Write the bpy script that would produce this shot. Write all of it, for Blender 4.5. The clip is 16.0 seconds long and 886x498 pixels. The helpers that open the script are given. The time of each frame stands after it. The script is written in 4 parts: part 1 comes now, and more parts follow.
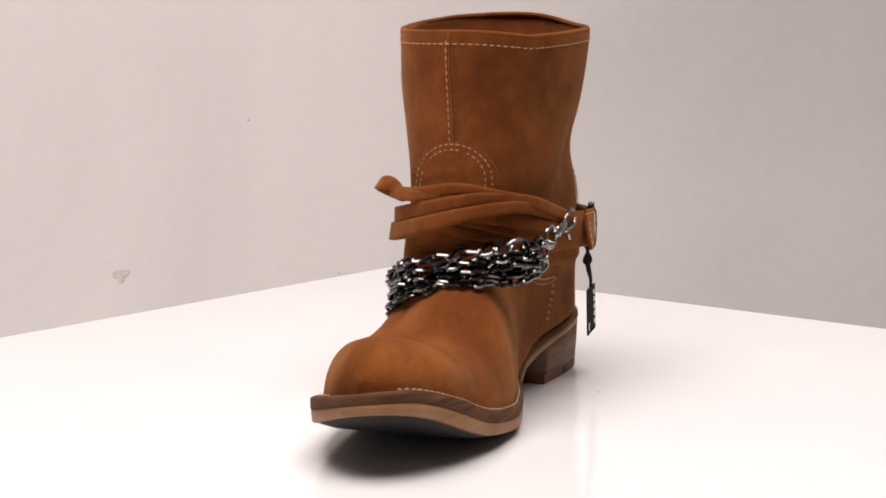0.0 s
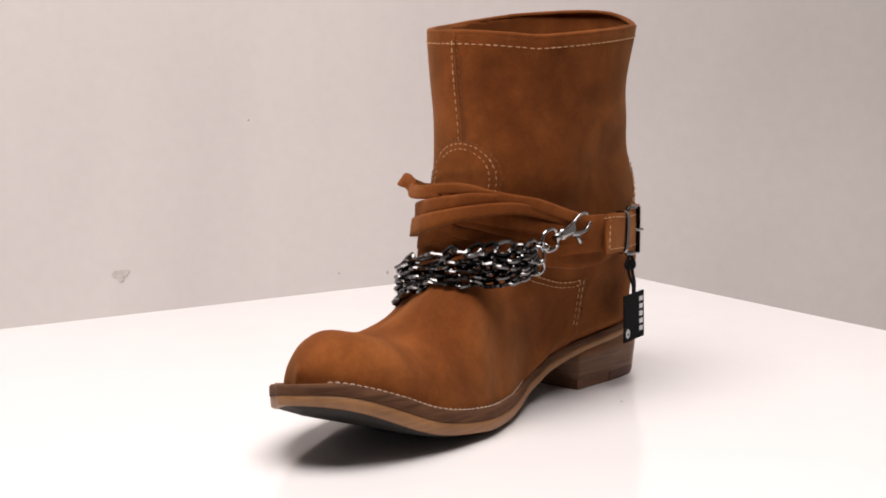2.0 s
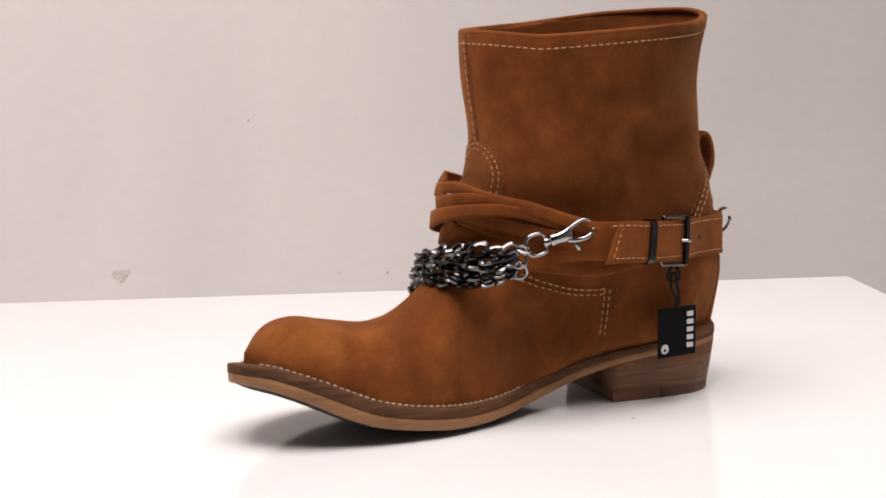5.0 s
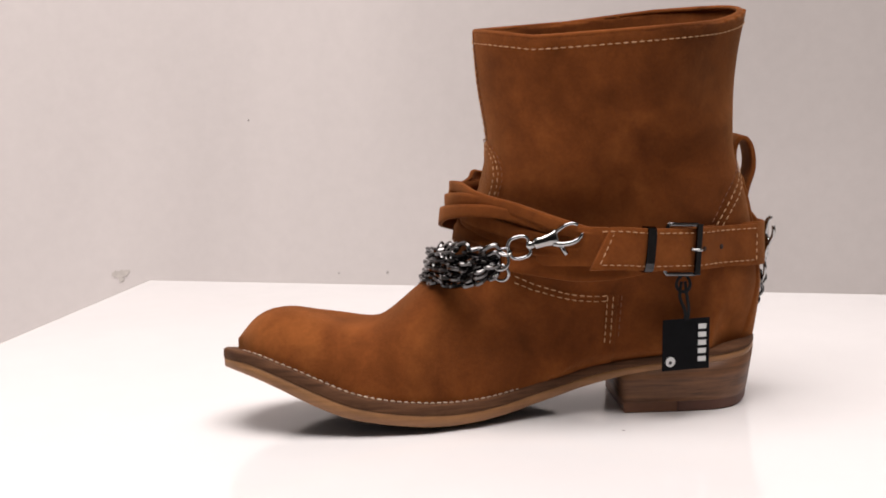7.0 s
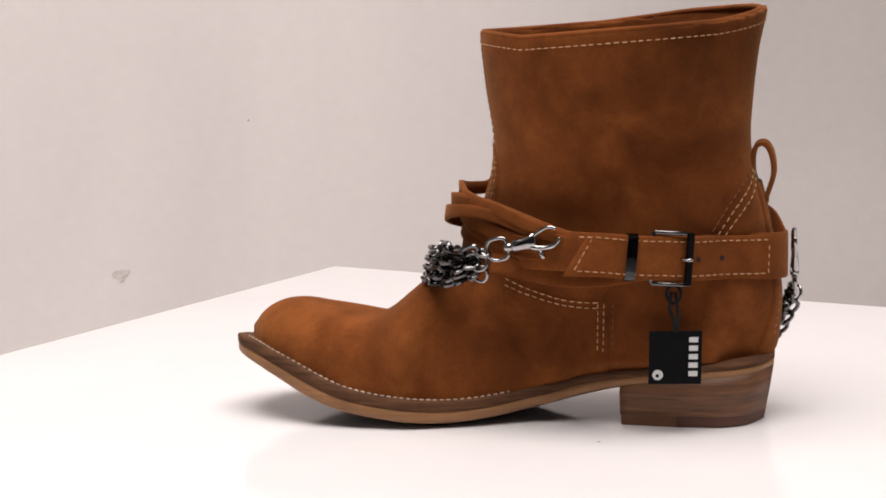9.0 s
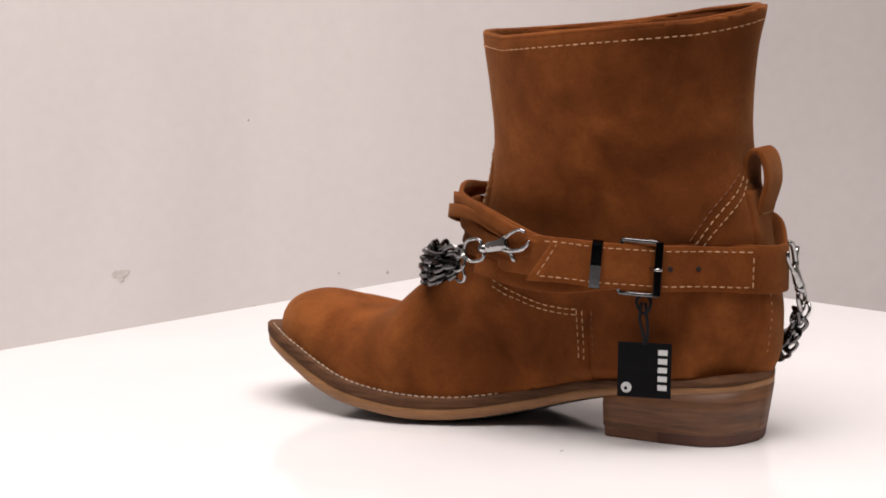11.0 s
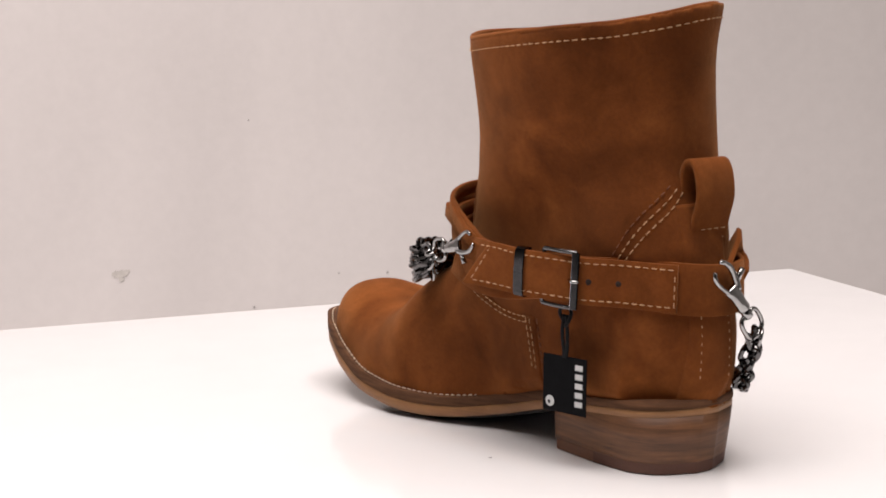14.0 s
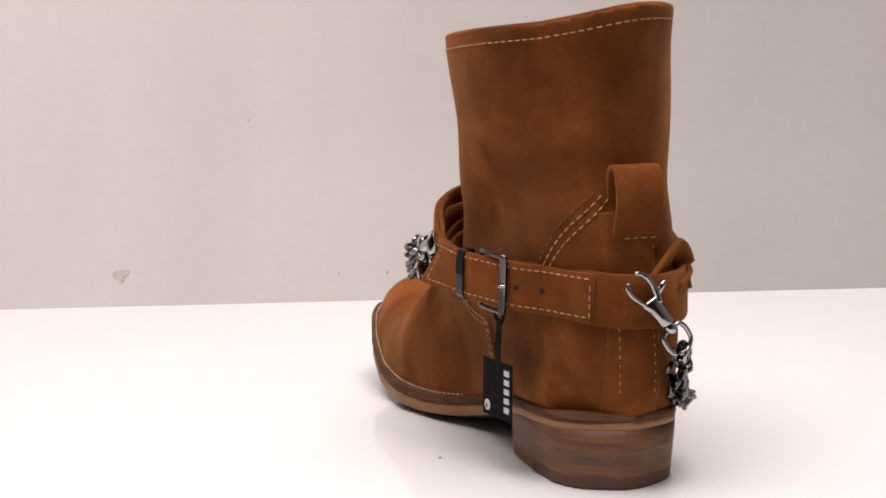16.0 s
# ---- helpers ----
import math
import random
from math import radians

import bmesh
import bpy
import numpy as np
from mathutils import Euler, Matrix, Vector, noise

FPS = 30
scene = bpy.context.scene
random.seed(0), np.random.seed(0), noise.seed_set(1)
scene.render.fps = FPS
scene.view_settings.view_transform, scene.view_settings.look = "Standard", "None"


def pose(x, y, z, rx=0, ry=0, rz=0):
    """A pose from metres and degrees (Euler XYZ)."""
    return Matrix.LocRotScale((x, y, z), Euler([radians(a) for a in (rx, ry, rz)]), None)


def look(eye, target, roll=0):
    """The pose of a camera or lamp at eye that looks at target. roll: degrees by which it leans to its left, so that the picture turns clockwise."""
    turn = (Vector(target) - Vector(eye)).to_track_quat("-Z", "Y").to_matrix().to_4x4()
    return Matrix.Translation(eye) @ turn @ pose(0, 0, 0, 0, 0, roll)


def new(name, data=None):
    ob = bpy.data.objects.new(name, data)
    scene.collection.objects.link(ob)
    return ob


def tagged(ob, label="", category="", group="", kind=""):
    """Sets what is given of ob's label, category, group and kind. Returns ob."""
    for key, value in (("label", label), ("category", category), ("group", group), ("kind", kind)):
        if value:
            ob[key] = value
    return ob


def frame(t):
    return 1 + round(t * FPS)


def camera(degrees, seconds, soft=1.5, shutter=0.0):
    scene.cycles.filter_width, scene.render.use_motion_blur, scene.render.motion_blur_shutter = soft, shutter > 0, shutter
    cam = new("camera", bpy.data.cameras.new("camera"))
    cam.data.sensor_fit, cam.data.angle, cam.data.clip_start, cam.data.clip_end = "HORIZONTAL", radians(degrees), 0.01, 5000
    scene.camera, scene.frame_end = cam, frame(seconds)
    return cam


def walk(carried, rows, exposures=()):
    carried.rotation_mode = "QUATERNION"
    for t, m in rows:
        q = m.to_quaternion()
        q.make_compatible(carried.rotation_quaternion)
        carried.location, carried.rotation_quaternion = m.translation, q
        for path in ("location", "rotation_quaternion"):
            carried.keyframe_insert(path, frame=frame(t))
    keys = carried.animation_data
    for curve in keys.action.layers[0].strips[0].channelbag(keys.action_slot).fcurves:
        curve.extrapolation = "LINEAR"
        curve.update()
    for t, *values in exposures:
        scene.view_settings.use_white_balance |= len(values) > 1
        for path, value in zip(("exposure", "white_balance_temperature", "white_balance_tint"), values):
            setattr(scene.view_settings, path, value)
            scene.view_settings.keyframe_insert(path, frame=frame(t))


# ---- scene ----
from mathutils.bvhtree import BVHTree

# ---------------------------------------------------------------- camera
cam = camera(32.97, 16.0, soft=1.8)
EYE = look((0.0, -0.8, 0.2084), (-0.02144, 0.18943, 0.0650), -1.15)
walk(cam, [(0.0, EYE), (16.0, EYE)], exposures=[(0.0, 0.0, 6500, 12), (16.0, 0.0, 6500, 12)])


def turn(t):
    """Degrees that the turntable has turned at t seconds, clockwise from above."""
    s = t / 16.0
    return math.degrees(2.3734 * s + 0.1807 * s**2 - 0.2362 * s**3 + 0.0773 * s**4)


TURNS = [(float(t), pose(0, 0, 0, 0, 0, -115.0 - turn(t))) for t in range(17)]

# ---------------------------------------------------------------- world and light
world = bpy.data.worlds.new("room_air")
world.use_nodes = True
world.node_tree.nodes["Background"].inputs[0].default_value = (0.95, 0.97, 1.0, 1)
world.node_tree.nodes["Background"].inputs[1].default_value = 0.06
scene.world = world


def area_light(name, eye, target, sx, sy, watts, colour):
    data = bpy.data.lights.new(name, "AREA")
    data.shape, data.size, data.size_y, data.energy, data.color = "RECTANGLE", sx, sy, watts, colour
    ob = new(name, data)
    ob.matrix_world = look(eye, target)
    return ob


area_light("ceiling_lamp", (-0.04, -0.27, 1.71), (-0.02, -0.04, 0.0), 1.50, 1.10, 52, (1.0, 0.934, 0.892))
# added fill with no real source, below board level, brightens the lower left wall
area_light("low_wall_fill", (-0.95, -0.50, -0.35), (-0.10, 0.95, -0.25), 0.8, 0.5, 19, (1.0, 0.93, 0.90))



# ---------------------------------------------------------------- materials
def material(name, rough=0.5, metal=0.0, **sockets):
    m = bpy.data.materials.new(name)
    m.use_nodes = True
    b = m.node_tree.nodes["Principled BSDF"]
    b.inputs["Roughness"].default_value, b.inputs["Metallic"].default_value = rough, metal
    for k, v in sockets.items():
        b.inputs[k.replace("_", " ")].default_value = v
    return m, m.node_tree, b


def node(tree, kind, **values):
    n = tree.nodes.new(kind)
    for k, v in values.items():
        n.inputs[k.replace("_", " ")].default_value = v
    return n


def ramp(tree, source, stops):
    n = tree.nodes.new("ShaderNodeValToRGB")
    e = n.color_ramp.elements
    while len(e) < len(stops):
        e.new(0.5)
    for el, (at, col) in zip(e, stops):
        el.position, el.color = at, (*col, 1)
    tree.links.new(source, n.inputs[0])
    return n.outputs[0]


def mix(tree, kind, fac, a, b):
    n = tree.nodes.new("ShaderNodeMix")
    n.data_type, n.blend_type = "RGBA", kind
    if isinstance(fac, float):
        n.inputs[0].default_value = fac
    else:
        tree.links.new(fac, n.inputs[0])
    for sock, val in ((n.inputs[6], a), (n.inputs[7], b)):
        if isinstance(val, tuple):
            sock.default_value = (*val, 1)
        else:
            tree.links.new(val, sock)
    return n.outputs[2]


def bump(tree, b, height, strength, distance):
    n = node(tree, "ShaderNodeBump", Strength=strength, Distance=distance)
    tree.links.new(height, n.inputs["Height"])
    tree.links.new(n.outputs[0], b.inputs["Normal"])


def coords(tree, scale=(1, 1, 1)):
    c = tree.nodes.new("ShaderNodeTexCoord")
    m = node(tree, "ShaderNodeMapping", Scale=scale)
    tree.links.new(c.outputs["Object"], m.inputs[0])
    return m.outputs[0]


def noise_tex(tree, at, scale, detail=4.0, rough=0.6, distortion=0.0):
    n = node(tree, "ShaderNodeTexNoise", Scale=scale, Detail=detail, Roughness=rough, Distortion=distortion)
    tree.links.new(at, n.inputs["Vector"])
    return n.outputs[0]


def suede(name, dark, mid, light):
    m, t, b = material(name, 0.95)
    at = coords(t)
    broad = noise_tex(t, coords(t, (1, 1, 0.75)), 19, 4, 0.56, 0.45)
    big = ramp(t, broad, [(0.30, dark), (0.50, mid), (0.72, light)])
    brushed = ramp(t, noise_tex(t, at, 55, 4, 0.62, 0.6), [(0.30, (0.78, 0.77, 0.76)), (0.72, (1.18, 1.18, 1.17))])
    nap = ramp(t, noise_tex(t, at, 520, 5, 0.72), [(0.30, (0.84, 0.83, 0.82)), (0.72, (1.12, 1.12, 1.11))])
    col = mix(t, "MULTIPLY", 0.85, mix(t, "MULTIPLY", 0.9, big, brushed), nap)
    t.links.new(col, b.inputs["Base Color"])
    b.inputs["Sheen Weight"].default_value, b.inputs["Sheen Roughness"].default_value = 0.22, 0.5
    b.inputs["Sheen Tint"].default_value = (0.80, 0.44, 0.20, 1)
    b.inputs["Specular IOR Level"].default_value = 0.08
    bump(t, b, noise_tex(t, at, 800, 5, 0.75), 0.40, 0.0006)
    return m


SUEDE = suede("tan_suede", (0.088, 0.0234, 0.0056), (0.164, 0.0470, 0.0112), (0.252, 0.0795, 0.0198))
STRAP = suede("strap_suede", (0.140, 0.0385, 0.0088), (0.186, 0.0540, 0.0128), (0.245, 0.0770, 0.0188))


def wood(name, dark, light, grain=(14, 60, 420), rough=0.55):
    m, t, b = material(name, rough)
    streak = noise_tex(t, coords(t, grain), 1.0, 6, 0.65, 0.4)
    col = ramp(t, streak, [(0.28, dark), (0.70, light)])
    blot = ramp(t, noise_tex(t, coords(t), 45, 4, 0.6), [(0.3, (0.66, 0.64, 0.62)), (0.7, (1.1, 1.08, 1.05))])
    t.links.new(mix(t, "MULTIPLY", 0.75, col, blot), b.inputs["Base Color"])
    bump(t, b, streak, 0.25, 0.0004)
    return m


WELT = wood("worn_grey_brown_welt", (0.058, 0.027, 0.015), (0.158, 0.074, 0.037), (30, 30, 500), 0.8)
WELT.node_tree.nodes["Principled BSDF"].inputs["Specular IOR Level"].default_value = 0.15
OUTSOLE = wood("tan_leather_outsole", (0.24, 0.108, 0.040), (0.35, 0.170, 0.066), (10, 10, 600))
STACK = wood("stacked_leather_heel", (0.070, 0.027, 0.011), (0.225, 0.096, 0.037), (30, 30, 430))
LIFT_FRONT = wood("worn_red_brown_lift", (0.15, 0.060, 0.030), (0.21, 0.088, 0.042), (20, 20, 300), 0.6)
LIFT = wood("red_brown_heel_lift", (0.095, 0.034, 0.020), (0.135, 0.052, 0.030), (20, 20, 300), 0.6)
# shade put into the colour: underside near black, to merge with the sole's shadow
UNDER_SHADE = material("shade_dark_underside", 0.8)[0]
UNDER_SHADE.node_tree.nodes["Principled BSDF"].inputs[0].default_value = (0.014, 0.011, 0.009, 1)


def plain(name, colour, rough=0.5, metal=0.0, vary=0.12, scale=120):
    m, t, b = material(name, rough, metal)
    lo, hi = tuple(c * (1 - vary) for c in colour), tuple(c * (1 + vary) for c in colour)
    t.links.new(ramp(t, noise_tex(t, coords(t), scale), [(0.3, lo), (0.7, hi)]), b.inputs["Base Color"])
    return m


THREAD = plain("cream_thread", (0.47, 0.27, 0.13), 0.8, 0, 0.3, 600)
DARK_THREAD = plain("brown_thread", (0.16, 0.055, 0.02), 0.85, 0, 0.3, 600)
WHITE_THREAD = plain("pale_welt_thread", (0.55, 0.43, 0.31), 0.8, 0, 0.25, 600)
GUNMETAL = plain("gunmetal", (0.125, 0.121, 0.121), 0.13, 1.0, 0.25, 300)
BLACK_METAL = plain("black_nickel", (0.055, 0.054, 0.056), 0.12, 1.0, 0.2, 250)
NICKEL = plain("dark_nickel", (0.36, 0.355, 0.35), 0.13, 1.0, 0.15, 250)
BLACK_CARD = plain("black_card", (0.005, 0.005, 0.006), 0.75, 0, 0.2, 200)
BLACK_CARD.node_tree.nodes["Principled BSDF"].inputs["Specular IOR Level"].default_value = 0.08
WHITE_INK = plain("white_print", (0.62, 0.62, 0.62), 0.6, 0, 0.05, 300)
CORD = plain("black_cord", (0.012, 0.012, 0.013), 0.8, 0, 0.3, 500)
CORD.node_tree.nodes["Principled BSDF"].inputs["Specular IOR Level"].default_value = 0.15
HOLE_DARK = plain("hole_dark", (0.02, 0.008, 0.003), 0.95, 0, 0.2, 500)


def board_material():
    m, t, b = material("glossy_white_laminate", 0.22)
    at = coords(t)
    t.links.new(ramp(t, noise_tex(t, at, 5, 4, 0.6), [(0.3, (0.755, 0.742, 0.748)), (0.7, (0.795, 0.782, 0.788))]), b.inputs["Base Color"])
    t.links.new(ramp(t, noise_tex(t, at, 40, 5, 0.7), [(0.3, (0.07,) * 3), (0.8, (0.15,) * 3)]), b.inputs["Roughness"])
    return m


def wall_material():
    m, t, b = material("pale_painted_wall", 0.85)
    at = coords(t)
    big = ramp(t, noise_tex(t, coords(t, (1, 1, 0.6)), 2.2, 3, 0.5, 0.8), [(0.3, (0.478, 0.441, 0.430)), (0.7, (0.528, 0.488, 0.475))])
    fine = ramp(t, noise_tex(t, at, 60, 5, 0.6), [(0.3, (0.97,) * 3), (0.7, (1.02,) * 3)])
    t.links.new(mix(t, "MULTIPLY", 1.0, big, fine), b.inputs["Base Color"])
    bump(t, b, noise_tex(t, at, 3, 2, 0.5, 0.5), 0.06, 0.03)
    return m


# for the unseen wall behind the camera, kept dark so the metal reflects dark
SHADE = plain("dark_wall_paint", (0.030, 0.030, 0.032), 0.9, 0, 0.2, 4)
BOARD, WALL = board_material(), wall_material()
FAINT = plain("faint_grey_dot", (0.28, 0.26, 0.25), 0.9, 0, 0.1, 200)
STAIN = plain("grey_brown_smudge", (0.425, 0.392, 0.365), 0.9, 0, 0.1, 200)
SPECK = plain("dark_speck", (0.12, 0.11, 0.11), 0.8, 0, 0.1, 300)
ROOM = plain("room_paint", (0.36, 0.35, 0.34), 0.9, 0, 0.03, 3)


# ---------------------------------------------------------------- mesh helpers
def link_mesh(name, verts, faces, mat, parent=None, label="", smooth=True):
    me = bpy.data.meshes.new(name)
    me.from_pydata([tuple(v) for v in verts], [], faces)
    me.materials.append(mat)
    if smooth:
        me.polygons.foreach_set("use_smooth", [True] * len(me.polygons))
    me.update()
    ob = new(name, me)
    if parent:
        ob.parent = parent
    if label:
        ob["label"] = label
    return ob


def part(name, bm, mat, parent, label="", smooth=False):
    bmesh.ops.recalc_face_normals(bm, faces=bm.faces[:])
    me = bpy.data.meshes.new(name)
    for f in bm.faces:
        f.smooth = smooth
    bm.to_mesh(me)
    bm.free()
    me.materials.append(mat)
    ob = new(name, me)
    if parent:
        ob.parent = parent
    if label:
        ob["label"] = label
    return ob


def box(bm, x0, x1, y0, y1, z0, z1, bevel=0.0):
    r = bmesh.ops.create_cube(bm, size=1.0)
    bmesh.ops.transform(bm, matrix=Matrix.Translation(((x0 + x1) / 2, (y0 + y1) / 2, (z0 + z1) / 2)) @ Matrix.Diagonal((x1 - x0, y1 - y0, z1 - z0, 1)), verts=r["verts"])
    if bevel:
        es = list({e for v in r["verts"] for e in v.link_edges})
        bmesh.ops.bevel(bm, geom=es, offset=bevel, segments=2, affect="EDGES", profile=0.6)


def tube(points, radius, sides=8, closed=False, flat=1.0):
    """Vertices and faces of a round tube along points."""
    pts = [Vector(p) for p in points]
    n = len(pts)
    verts, faces = [], []
    ref = None
    for i, p in enumerate(pts):
        a = pts[(i - 1) % n] if closed or i else p
        b = pts[(i + 1) % n] if closed or i < n - 1 else p
        d = (b - a).normalized()
        if ref is None:
            ref = d.orthogonal()
        ref = (ref - d * ref.dot(d)).normalized()
        side = d.cross(ref)
        rad = radius[i] if isinstance(radius, (list, tuple)) else radius
        for k in range(sides):
            c = 2 * math.pi * k / sides
            verts.append(p + ref * math.cos(c) * rad + side * math.sin(c) * rad * flat)
    for i in range(n if closed else n - 1):
        for k in range(sides):
            j, k2 = (i + 1) % n, (k + 1) % sides
            faces.append((i * sides + k, i * sides + k2, j * sides + k2, j * sides + k))
    if not closed:
        faces.append(tuple(range(sides))[::-1])
        faces.append(tuple((n - 1) * sides + k for k in range(sides)))
    return verts, faces


def smooth_path(points, count, closed=False):
    """Catmull-Rom through points."""
    p = [Vector(q) for q in points]
    n = len(p)
    out = []
    spans = n if closed else n - 1
    for i in range(count if closed else count + 1):
        s = i / count * spans
        k = min(int(s), spans - 1)
        f = s - k
        q = [p[(k + j) % n] if closed else p[min(max(k + j, 0), n - 1)] for j in (-1, 0, 1, 2)]
        out.append(0.5 * (2 * q[1] + (q[2] - q[0]) * f + (2 * q[0] - 5 * q[1] + 4 * q[2] - q[3]) * f * f + (3 * q[1] - q[0] - 3 * q[2] + q[3]) * f**3))
    return out


def curve(xs, ys, soft=0.004):
    """A softened function through knots."""
    grid = np.linspace(xs[0] - 0.05, xs[-1] + 0.05, 1200)
    val = np.interp(grid, xs, ys)
    step = grid[1] - grid[0]
    k = np.arange(-int(4 * soft / step), int(4 * soft / step) + 1) * step
    ker = np.exp(-0.5 * (k / soft) ** 2)
    ker /= ker.sum()
    val = np.convolve(np.pad(val, len(k) // 2, mode="edge"), ker, mode="valid")
    return lambda x: np.interp(x, grid, val)


# ---------------------------------------------------------------- the setting
def room():
    def slab(name, x0, x1, y0, y1, z0, z1, mat, kind="structure", label="plain painted wall"):
        bm = bmesh.new()
        box(bm, x0, x1, y0, y1, z0, z1)
        return tagged(part(name, bm, mat, None), label, name.split("_")[0], kind=kind)

    north = slab("wall_north", -2.0, 2.0, 0.95, 1.05, -0.9, 1.8, WALL, label="pale pinkish grey painted wall with small marks")
    slab("wall_south", -2.0, 2.0, -2.6, -2.5, -0.9, 1.8, SHADE, label="dark wall behind the camera")
    slab("wall_west", -2.1, -2.0, -2.6, 1.05, -0.9, 1.8, ROOM)
    slab("wall_east", 2.0, 2.1, -2.6, 1.05, -0.9, 1.8, ROOM)
    slab("floor", -2.1, 2.1, -2.6, 1.05, -1.0, -0.9, ROOM, label="plain grey floor")
    slab("ceiling", -2.1, 2.1, -2.6, 1.05, 1.8, 1.9, ROOM, label="plain white ceiling")
    return north


def blotch(name, mat, centre, axis_a, axis_b, radius, seed, parent=None):
    """A thin irregular mark lying on a surface."""
    rng = random.Random(seed)
    c, a, b = Vector(centre), Vector(axis_a), Vector(axis_b)
    n = a.cross(b).normalized()
    rim = [radius * (0.6 + 0.7 * rng.random()) for _ in range(14)]
    verts = [c + n * 0.0006] + [c + n * 0.0004 + (a * math.cos(k / 14 * 6.2832) + b * math.sin(k / 14 * 6.2832)) * r for k, r in enumerate(rim)]
    return link_mesh(name, verts, [(0, 1 + k, 1 + (k + 1) % 14) for k in range(14)], mat, parent)


BOARD_TURN, BOARD_LONG, BOARD_SHORT = -16.5, (-0.50, 0.41), (-0.353, 0.351)


def board():
    bm = bmesh.new()
    # long way along local 73.5 degrees turned by 180, short way across it
    box(bm, -BOARD_SHORT[1], -BOARD_SHORT[0], -BOARD_LONG[1], -BOARD_LONG[0], -0.018, 0.0, 0.0012)
    for v in bm.verts:
        if v.co.x > 0 and v.co.y < 0:
            v.co.x += 0.024
    bmesh.ops.transform(bm, matrix=pose(0, 0, 0, 0, 0, BOARD_TURN), verts=bm.verts)
    top = tagged(part("turntable_board", bm, BOARD, None), "glossy white rectangular turntable board under the boot", "turntable")
    blotch("speck", SPECK, (-0.0728, 0.0433, 0), (1, 0, 0), (0, 1, 0), 0.0009, 3, top)
    v, f = tube([(0, 0, -0.9), (0, 0, -0.87), (0, 0, -0.86), (0, 0, -0.03), (0, 0, -0.0185)], [0.22, 0.22, 0.07, 0.07, 0.15], 40)
    tagged(link_mesh("turntable_stand", v, f, ROOM), "plain round stand beneath the white board", "stand")
    return top
# ---------------------------------------------------------------- the boot's form: x to the toe, y to the buckle side, z up
# sole outline on the buckle side and on the inner side, by distance along the boot
OUTER = curve([-0.158, -0.154, -0.148, -0.136, -0.11, -0.08, -0.055, -0.03, 0.0, 0.03, 0.06, 0.09, 0.11, 0.1225, 0.130, 0.1345, 0.1365],
              [-0.022, -0.008, 0.0005, 0.007, 0.009, 0.0078, 0.0063, 0.0127, 0.0273, 0.0378, 0.0398, 0.0368, 0.0315, 0.0245, 0.0172, 0.0098, 0.0030], 0.0022)
INNER = curve([-0.158, -0.154, -0.148, -0.136, -0.11, -0.08, -0.05, -0.02, 0.0, 0.03, 0.06, 0.09, 0.108, 0.122, 0.130, 0.1345, 0.1365],
              [-0.026, -0.040, -0.048, -0.0545, -0.0565, -0.054, -0.051, -0.052, -0.054, -0.0575, -0.0572, -0.0495, -0.0412, -0.0305, -0.0203, -0.0108, -0.0045], 0.0022)
WELT_TOP = curve([-0.160, -0.141, -0.097, -0.078, -0.063, -0.0475, -0.031, -0.015, 0.001, 0.016, 0.031, 0.046, 0.0605, 0.075, 0.089, 0.104, 0.1215, 0.137],
                 [0.0374, 0.0358, 0.0316, 0.0295, 0.0273, 0.0226, 0.0195, 0.0163, 0.0150, 0.0149, 0.0164, 0.0179, 0.0208, 0.0251, 0.0308, 0.0360, 0.0418, 0.0429], 0.005)
SOLE_LOW = curve([-0.160, -0.141, -0.097, -0.078, -0.063, -0.0475, -0.031, -0.015, 0.001, 0.016, 0.031, 0.046, 0.061, 0.075, 0.09, 0.104, 0.119, 0.137],
                 [0.0292, 0.0278, 0.0236, 0.0208, 0.0170, 0.0124, 0.0083, 0.0050, 0.0033, 0.0026, 0.0038, 0.0055, 0.0080, 0.0108, 0.0161, 0.0224, 0.0280, 0.0329], 0.005)


def tilt(u, v):
    """The toe of the sole leans down to its inner side."""
    return np.clip((u - 0.07) / 0.055, 0, 1) * np.where(v > 0, 0.12, 0.20) * v



# shaft: centre, half-length, half-width and squareness by height
SH = [0.015, 0.035, 0.050, 0.070, 0.090, 0.105, 0.120, 0.137, 0.157, 0.180, 0.200, 0.222]
SH_BACK = curve(SH, [-0.154, -0.1575, -0.160, -0.1612, -0.1570, -0.1538, -0.1498, -0.1468, -0.1455, -0.1468, -0.1482, -0.1535], 0.006)
SH_FRONT = curve(SH, [0.008, 0.008, 0.008, 0.008, 0.006, 0.002, -0.0035, -0.0085, -0.0080, -0.0040, -0.0014, -0.0005], 0.006)
SH_MID = curve(SH, [-0.024, -0.024, -0.0235, -0.022, -0.021, -0.0205, -0.0205, -0.0205, -0.0208, -0.0214, -0.020, -0.0195], 0.006)
SH_HALF = curve(SH, [0.028, 0.0310, 0.0350, 0.0395, 0.0385, 0.0362, 0.0356, 0.0386, 0.0450, 0.0505, 0.0525, 0.0530], 0.006)
SH_POW = curve(SH, [2.3, 2.3, 2.3, 2.35, 2.5, 2.9, 3.2, 3.0, 2.3, 1.9, 1.85, 1.85], 0.008)
# foot: height of the vamp above the sole along its ridge
FOOT_TOP = curve([-0.12, -0.06, -0.02, 0.005, 0.02, 0.0278, 0.0341, 0.0435, 0.0544, 0.0622, 0.0744, 0.0866, 0.0987, 0.111, 0.1203, 0.1257, 0.1280],
                 [0.060, 0.080, 0.090, 0.089, 0.082, 0.0755, 0.070, 0.0632, 0.0580, 0.0568, 0.0574, 0.0597, 0.0622, 0.0614, 0.0574, 0.0512, 0.0440], 0.0042)
CELL = 0.0017
GRID_LOW = np.array([-0.172, -0.084, 0.008])
GRID_N = (184, 86, 128)
